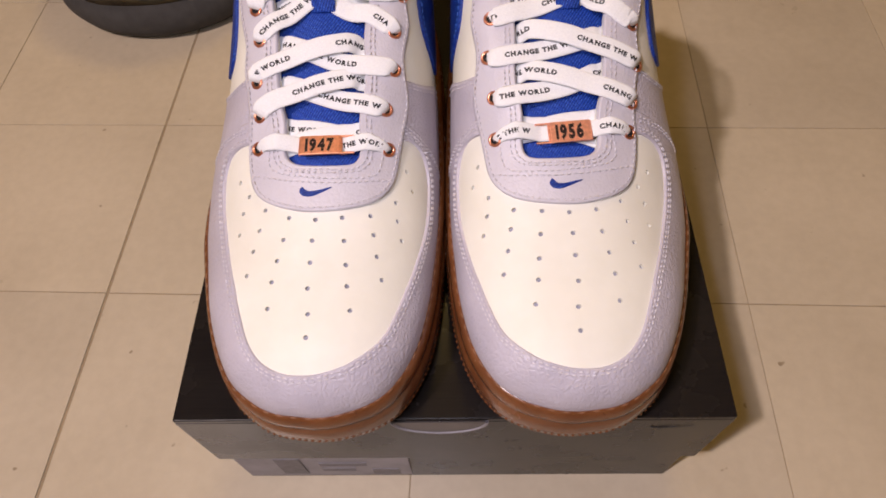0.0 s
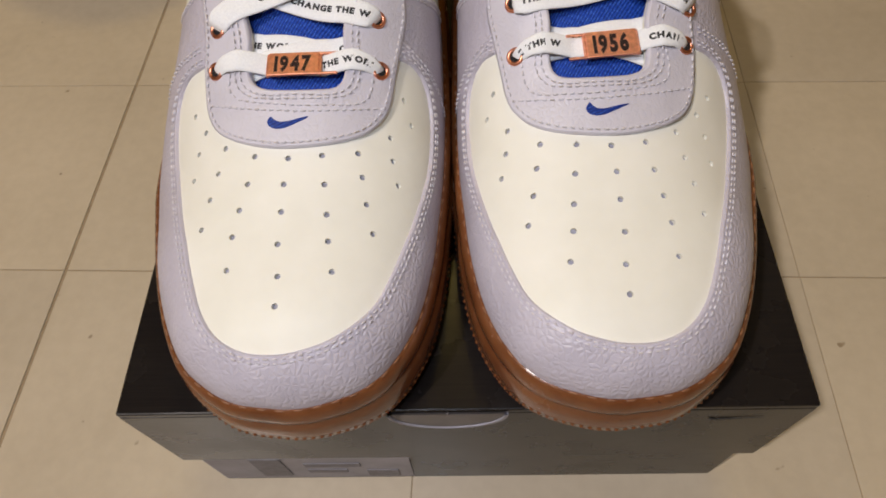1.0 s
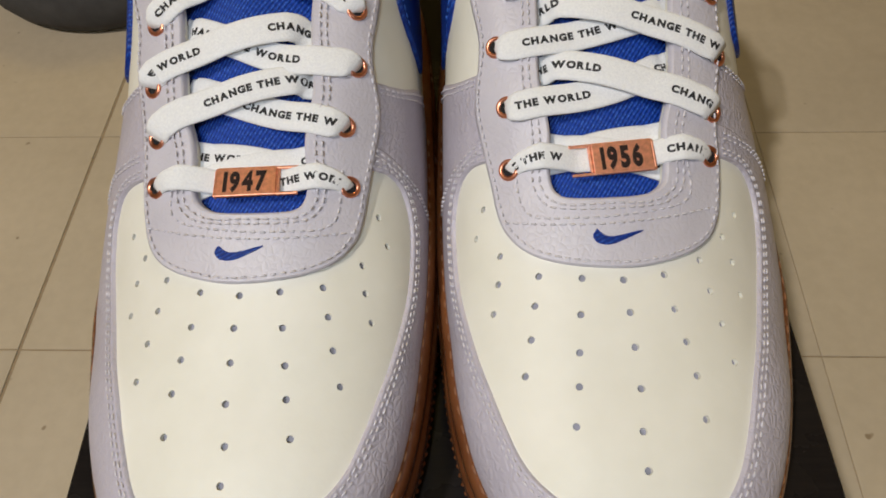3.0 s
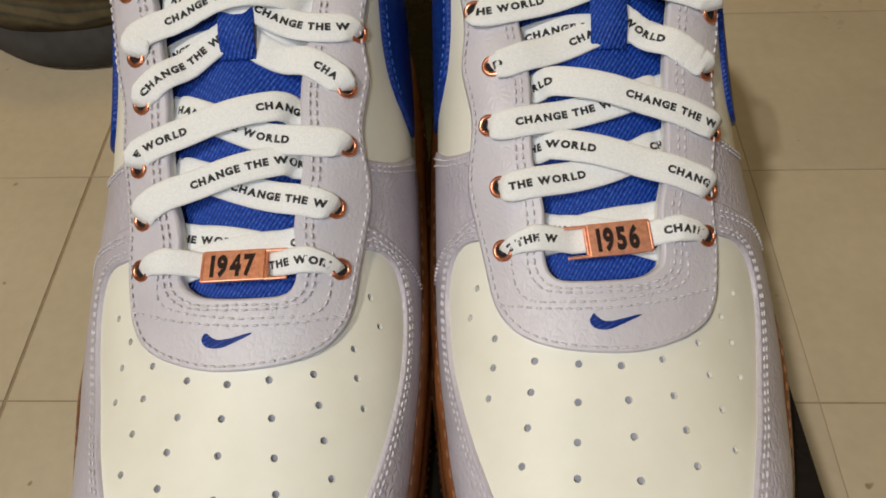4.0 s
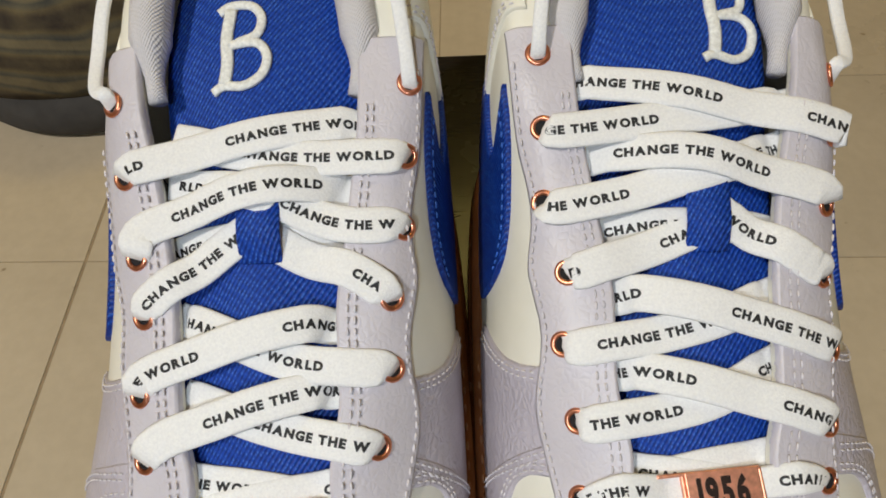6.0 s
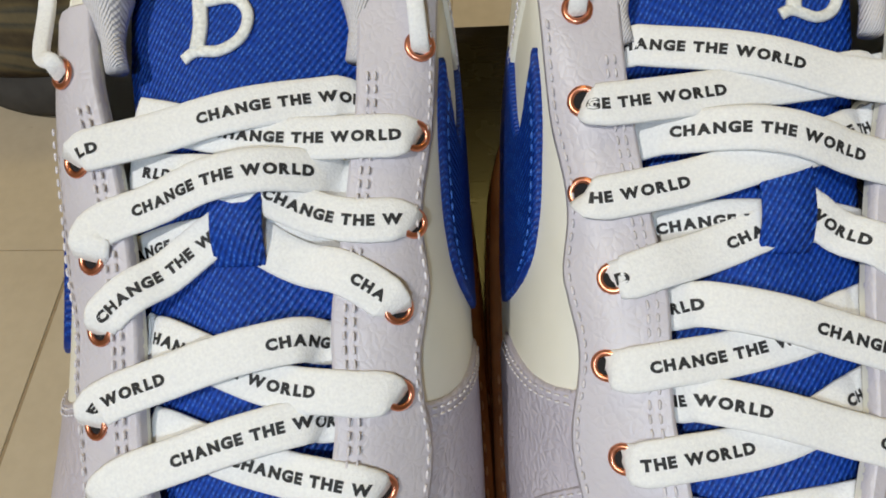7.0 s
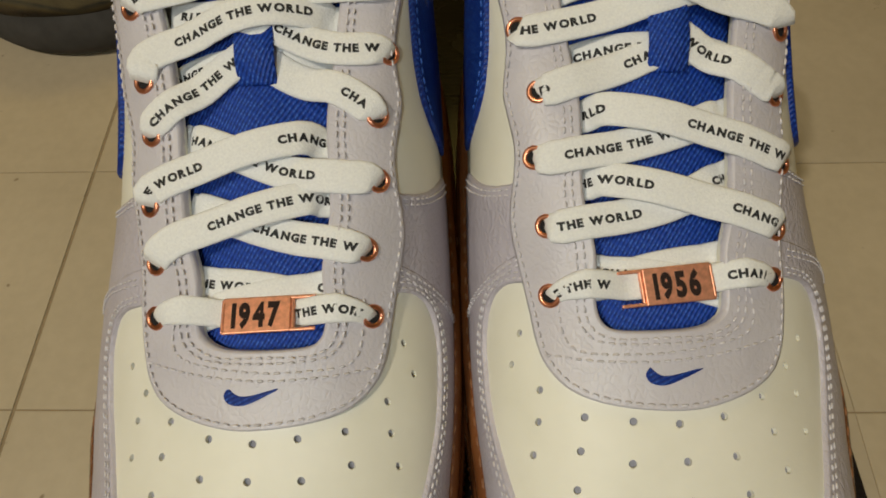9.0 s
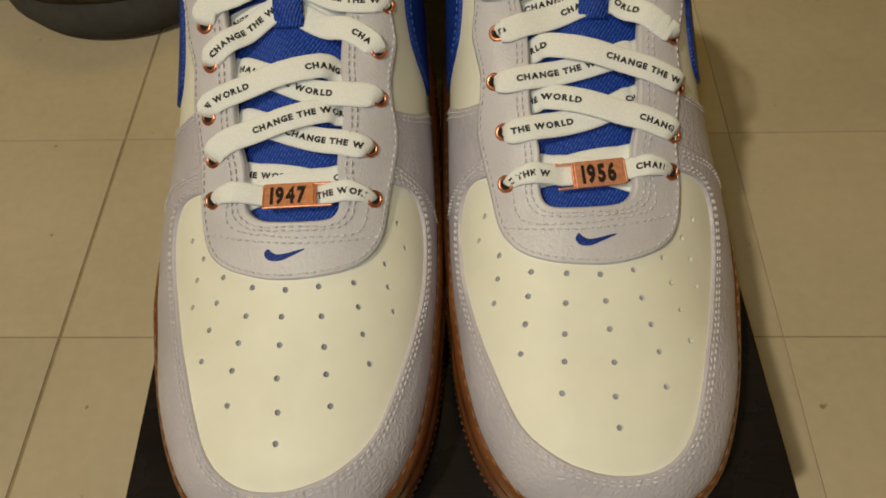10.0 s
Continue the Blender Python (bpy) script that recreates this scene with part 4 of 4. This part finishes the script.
# plan points of each lace strip after its eyelet, and where its words begin
RIGHT = dict(
    inner_eyes=[(.0323, .1132), (.0322, .1291), (.0302, .1456), (.0314, .1605), (.0276, .1771), (.0276, .1931), (.0269, .2100)],
    outer_eyes=[(.0706, .1150), (.0717, .1269), (.0742, .1437), (.0731, .1591), (.0752, .1752), (.0778, .1915), (.0795, .2060)],
    inner=[(((.0262, .1265), (.0518, .1306), (.0686, .1387), (.0740, .1415)), -.0121), (((.0243, .1428), (.0530, .1473), (.0713, .1548), (.0770, .1570)), .0099),
           (((.0252, .1594), (.0508, .1675), (.0565, .1700)), -.0344), (((.0202, .1736), (.0553, .1797), (.0747, .1878), (.0800, .1900)), -.0152),
           (((.0211, .1900), (.0563, .1943), (.0754, .1976), (.0820, .1990)), -.0080)],
    outer=[(((.0765, .1276), (.0326, .1386), (.0272, .1400)), .0453), (((.0785, .1440), (.0336, .1550), (.0280, .1563)), .0334),
           (((.0790, .1603), (.0631, .1692), (.0565, .1735)), -.0205), (((.0815, .1770), (.0354, .1859), (.0255, .1880)), .0096),
           (((.0870, .1910), (.0277, .2045), (.0225, .2055)), .0617)],
    beyond=[(.0770, .1706), (.0260, .1713)], under=[-.022, .0065], cross=[-.0215, .0065], bar=-.0103, bar_blank=[(.0205, .0425)], plate=.55, roll=.03, loop=(.0553, .1640), badge=(.0662, .2225))
LEFT = dict(
    inner_eyes=[(.0320, .1114), (.0327, .1265), (.0298, .1431), (.0295, .1581), (.0267, .1744), (.0255, .1901), (.0233, .2057)],
    outer_eyes=[(.0697, .1122), (.0691, .1247), (.0702, .1388), (.0696, .1554), (.0712, .1685), (.0738, .1867), (.0765, .2035)],
    inner=[(((.0286, .1254), (.0498, .1305), (.0647, .1361), (.0705, .1385)), .0201), (((.0282, .1415), (.0453, .1442), (.0667, .1533), (.0725, .1560)), .0020),
           (((.0276, .1624), (.0419, .1679), (.0490, .1720)), .0249), (((.0273, .1726), (.0446, .1776), (.0679, .1842), (.0745, .1860)), .0321),
           (((.0211, .1876), (.0488, .1894), (.0730, .1960)), .0182)],
    outer=[(((.0711, .1283), (.0426, .1357), (.0290, .1393)), .0194), (((.0755, .1422), (.0336, .1523), (.0275, .1538)), .0421),
           (((.0746, .1591), (.0556, .1707), (.0490, .1745)), .0036), (((.0755, .1744), (.0329, .1824), (.0255, .1838)), .0156),
           (((.0785, .1876), (.0266, .1982), (.0215, .1992)), .0287)],
    beyond=[(.0760, .1712), (.0280, .1740)], under=[-.003, None], cross=[-.0150, -.0235], bar=.0252, bar_blank=[(.0, .0345)], plate=.505, roll=-.05, loop=(.0500, .1662), badge=(.0575, .2200))
build_shoe(False, "cream and lilac-grey leather sneaker with white lettered laces", RIGHT, "1956")
build_shoe(True, "cream and lilac-grey leather sneaker with white lettered laces", LEFT, "1947")

# ---- shoe box ----
shoe_box = new("shoe_box")
shoe_box.location = (0, .18, 0)
tagged(shoe_box, "closed black cardboard shoe box lying on the tiled floor", "box")


def box_part(name, lo, hi, material, bevel=0.0006, parent=shoe_box, label=""):
    lo, hi = Vector(lo) - Vector((0, .18, 0)), Vector(hi) - Vector((0, .18, 0))
    ob = boxed(name, lo, hi, material, bevel)
    ob.parent = parent
    if label:
        tagged(ob, label)
    return ob


box_part("box_base", (-.1295, .0135, .0), (.1295, .3565, .118), CARD, .0012)
lid = box_part("lid", (-.132, .0100, .1215), (.132, .360, .125), CARD, .0008)
box_part("lid_rim", (-.132, .0100, .056), (.132, .0122, .1213), CARD, .0004, lid)
box_part("lid_rim", (-.132, .3578, .056), (.132, .360, .1213), CARD, .0004, lid)
box_part("lid_rim", (-.132, .0124, .056), (-.1298, .3576, .1213), CARD, .0004, lid)
box_part("lid_rim", (.1298, .0124, .056), (.132, .3576, .1213), CARD, .0004, lid)
# half-round thumb flap pressed in the rim, with its pale cut edge


def half_disc(r0, r1, y0, y1):
    v_, f_ = [], []
    arc = np.linspace(math.pi, 2 * math.pi, 33)
    for y in (y0, y1):
        for rr in (r0, r1):
            v_ += [(-.0055 + .0228 * rr * math.cos(a), y - .18, .1236 + .0165 * rr * math.sin(a)) for a in arc]
    for i_ in range(32):
        f_ += [(i_, i_ + 1, 33 + i_ + 1, 33 + i_), (66 + i_, 99 + i_, 99 + i_ + 1, 66 + i_ + 1), (33 + i_, 33 + i_ + 1, 99 + i_ + 1, 99 + i_), (i_ + 1, i_, 66 + i_, 66 + i_ + 1)]
    return v_, f_


v, f = half_disc(.02, .935, .0090, .0098)
flap = mesh_object("thumb_flap", v, f, FLAP, False)
flap.parent = lid
v, f = half_disc(.94, 1.0, .0084, .0098)
edge_ob = mesh_object("cut_edge", v, f, LABEL, False)
edge_ob.parent = flap
edge_ob["label"] = "pale cut edge of the flap"
label_ob = box_part("paper_label", (-.1275, .0128, .006), (-.0270, .0134, .0490), LABEL, .0001)
for x0, x1, z0, z1 in ((-.105, -.090, .012, .045), (-.080, -.052, .030, .036), (-.080, -.060, .018, .024), (-.050, -.034, .010, .022)):
    box_part("print_bar", (x0, .0122, z0), (x1, .0127, z1), LABEL_INK, 0, label_ob)
# dark tick shape printed on the lid's front
tk = [(-.0105, .0012), (-.0085, -.0012), (-.004, -.0010), (.0105, .0014), (-.003, .0004), (-.0075, .0002)]
o = mesh_object("printed_emblem", [(.105 + a, .0096 - .18, .111 + b) for a, b in tk] + [(.105 + a, .0098 - .18, .111 + b) for a, b in tk],
                [tuple(range(6))] + [(i, (i + 1) % 6, 6 + (i + 1) % 6, 6 + i) for i in range(6)], INK, False)
o.parent = lid

# ---- cloth bag behind ----
bag = new("cloth_bag")
bag.location = (-.292, .540, 0)
tagged(bag, "round olive and brown striped cloth bag on the floor", "bag")


def lathe(profile, n=48, wob=0.0, seed=1):
    rnd = random.Random(seed)
    ph = [rnd.uniform(0, 6.28) for _ in range(4)]
    v_, f_ = [], []
    for r, z in profile:
        for k in range(n):
            a = 2 * math.pi * k / n
            q = r * (1 + wob * (math.sin(3 * a + ph[0] + z * 30) + 0.6 * math.sin(7 * a + ph[1] - z * 50)))
            v_.append((q * math.cos(a), q * math.sin(a), z))
    for i in range(len(profile) - 1):
        for k in range(n):
            k2 = (k + 1) % n
            f_.append((i * n + k, i * n + k2, (i + 1) * n + k2, (i + 1) * n + k))
    f_ += [tuple(range(n - 1, -1, -1)), tuple((len(profile) - 1) * n + k for k in range(n))]
    return v_, f_


v, f = lathe([(.098, .0), (.113, .004), (.118, .014), (.116, .026), (.108, .034)])
ob = mesh_object("base", v, f, CHARCOAL)
ob.parent = bag
v, f = lathe([(.106, .032), (.112, .045), (.113, .07), (.106, .10), (.088, .125), (.06, .138), (.02, .142)], 48, 0.02)
ob = mesh_object("body", v, f, STRIPES)
ob.parent = bag

# ---- room ----
tagged(boxed("wall_north", (-2.4, 2.5, 0), (2.4, 2.6, 2.5), WALL), "pale cream painted wall", "wall", kind="structure")
tagged(boxed("wall_south", (-2.4, -2.6, 0), (2.4, -2.5, 2.5), WALL), "pale cream painted wall", "wall", kind="structure")
tagged(boxed("wall_east", (2.4, -2.6, 0), (2.5, 2.6, 2.5), WALL), "pale cream painted wall", "wall", kind="structure")
tagged(boxed("wall_west", (-2.5, -2.6, 0), (-2.4, 2.6, 2.5), WALL), "pale cream painted wall", "wall", kind="structure")
tagged(boxed("ceiling", (-2.5, -2.6, 2.5), (2.5, 2.6, 2.6), WALL), "pale cream painted ceiling", "ceiling", kind="structure")

# ---- floor of square tiles ----
floor = boxed("floor", (-2.5, -2.6, -.06), (2.5, 2.6, -.0007), GROUT)
tagged(floor, "beige ceramic tiled floor with thin brown joints", "floor", kind="structure")
PITCH, YAW = .1680, radians(-2.0)
COLUMNS = [-.26 - .170 * k for k in range(12, 0, -1)] + [-.26, -.024, .2105] + [.2105 + .176 * k for k in range(1, 13)]
GAPS = {-.26: .0021}


def tile_slab(w, h):
    bm = bmesh.new()
    bmesh.ops.create_cube(bm, size=1)
    for q in bm.verts:
        q.co = Vector((q.co.x * w, q.co.y * h, q.co.z * .006))
    bmesh.ops.bevel(bm, geom=[e for e in bm.edges if all(q.co.z > 0 for q in e.verts)], offset=.0003, segments=1, affect="EDGES")
    me = bpy.data.meshes.new("tile")
    bm.to_mesh(me)
    bm.free()
    me.materials.append(TILE)
    return me


rnd = random.Random(4)
far_v, far_f = [], []
for i in range(len(COLUMNS) - 1):
    x0, x1 = COLUMNS[i] + GAPS.get(COLUMNS[i], .0006) / 2, COLUMNS[i + 1] - GAPS.get(COLUMNS[i + 1], .0006) / 2
    slab_mesh = tile_slab(x1 - x0, PITCH - .0008)
    for j in range(-15, 15):
        gx, gy = (x0 + x1) / 2 + .26, (j + .5) * PITCH
        x = -.26 + gx * math.cos(YAW) - gy * math.sin(YAW)
        y = .1475 + gx * math.sin(YAW) + gy * math.cos(YAW)
        if abs(x) > 2.25 or abs(y) > 2.4:
            continue
        ob = new("tile", slab_mesh)
        ob.matrix_world = Matrix.Translation((x, y, -.0030 + rnd.uniform(-.00012, .00012))) @ Matrix.Rotation(YAW + rnd.uniform(-.0008, .0008), 4, "Z")
        ob.parent = floor
        if not (9 <= i <= 17 and -8 <= j <= 8):
            bpy.data.objects.remove(ob)
            k = len(far_v)
            w, h = (x1 - x0) / 2, PITCH / 2 - .0005
            far_v += [(x - w, y - h, -.0004), (x + w, y - h, -.0004), (x + w, y + h, -.0004), (x - w, y + h, -.0004)]
            far_f.append((k, k + 1, k + 2, k + 3))
ob = mesh_object("far_tiles", far_v, far_f, TILE, False)
ob.parent = floor
tagged(ob, kind="stuff")
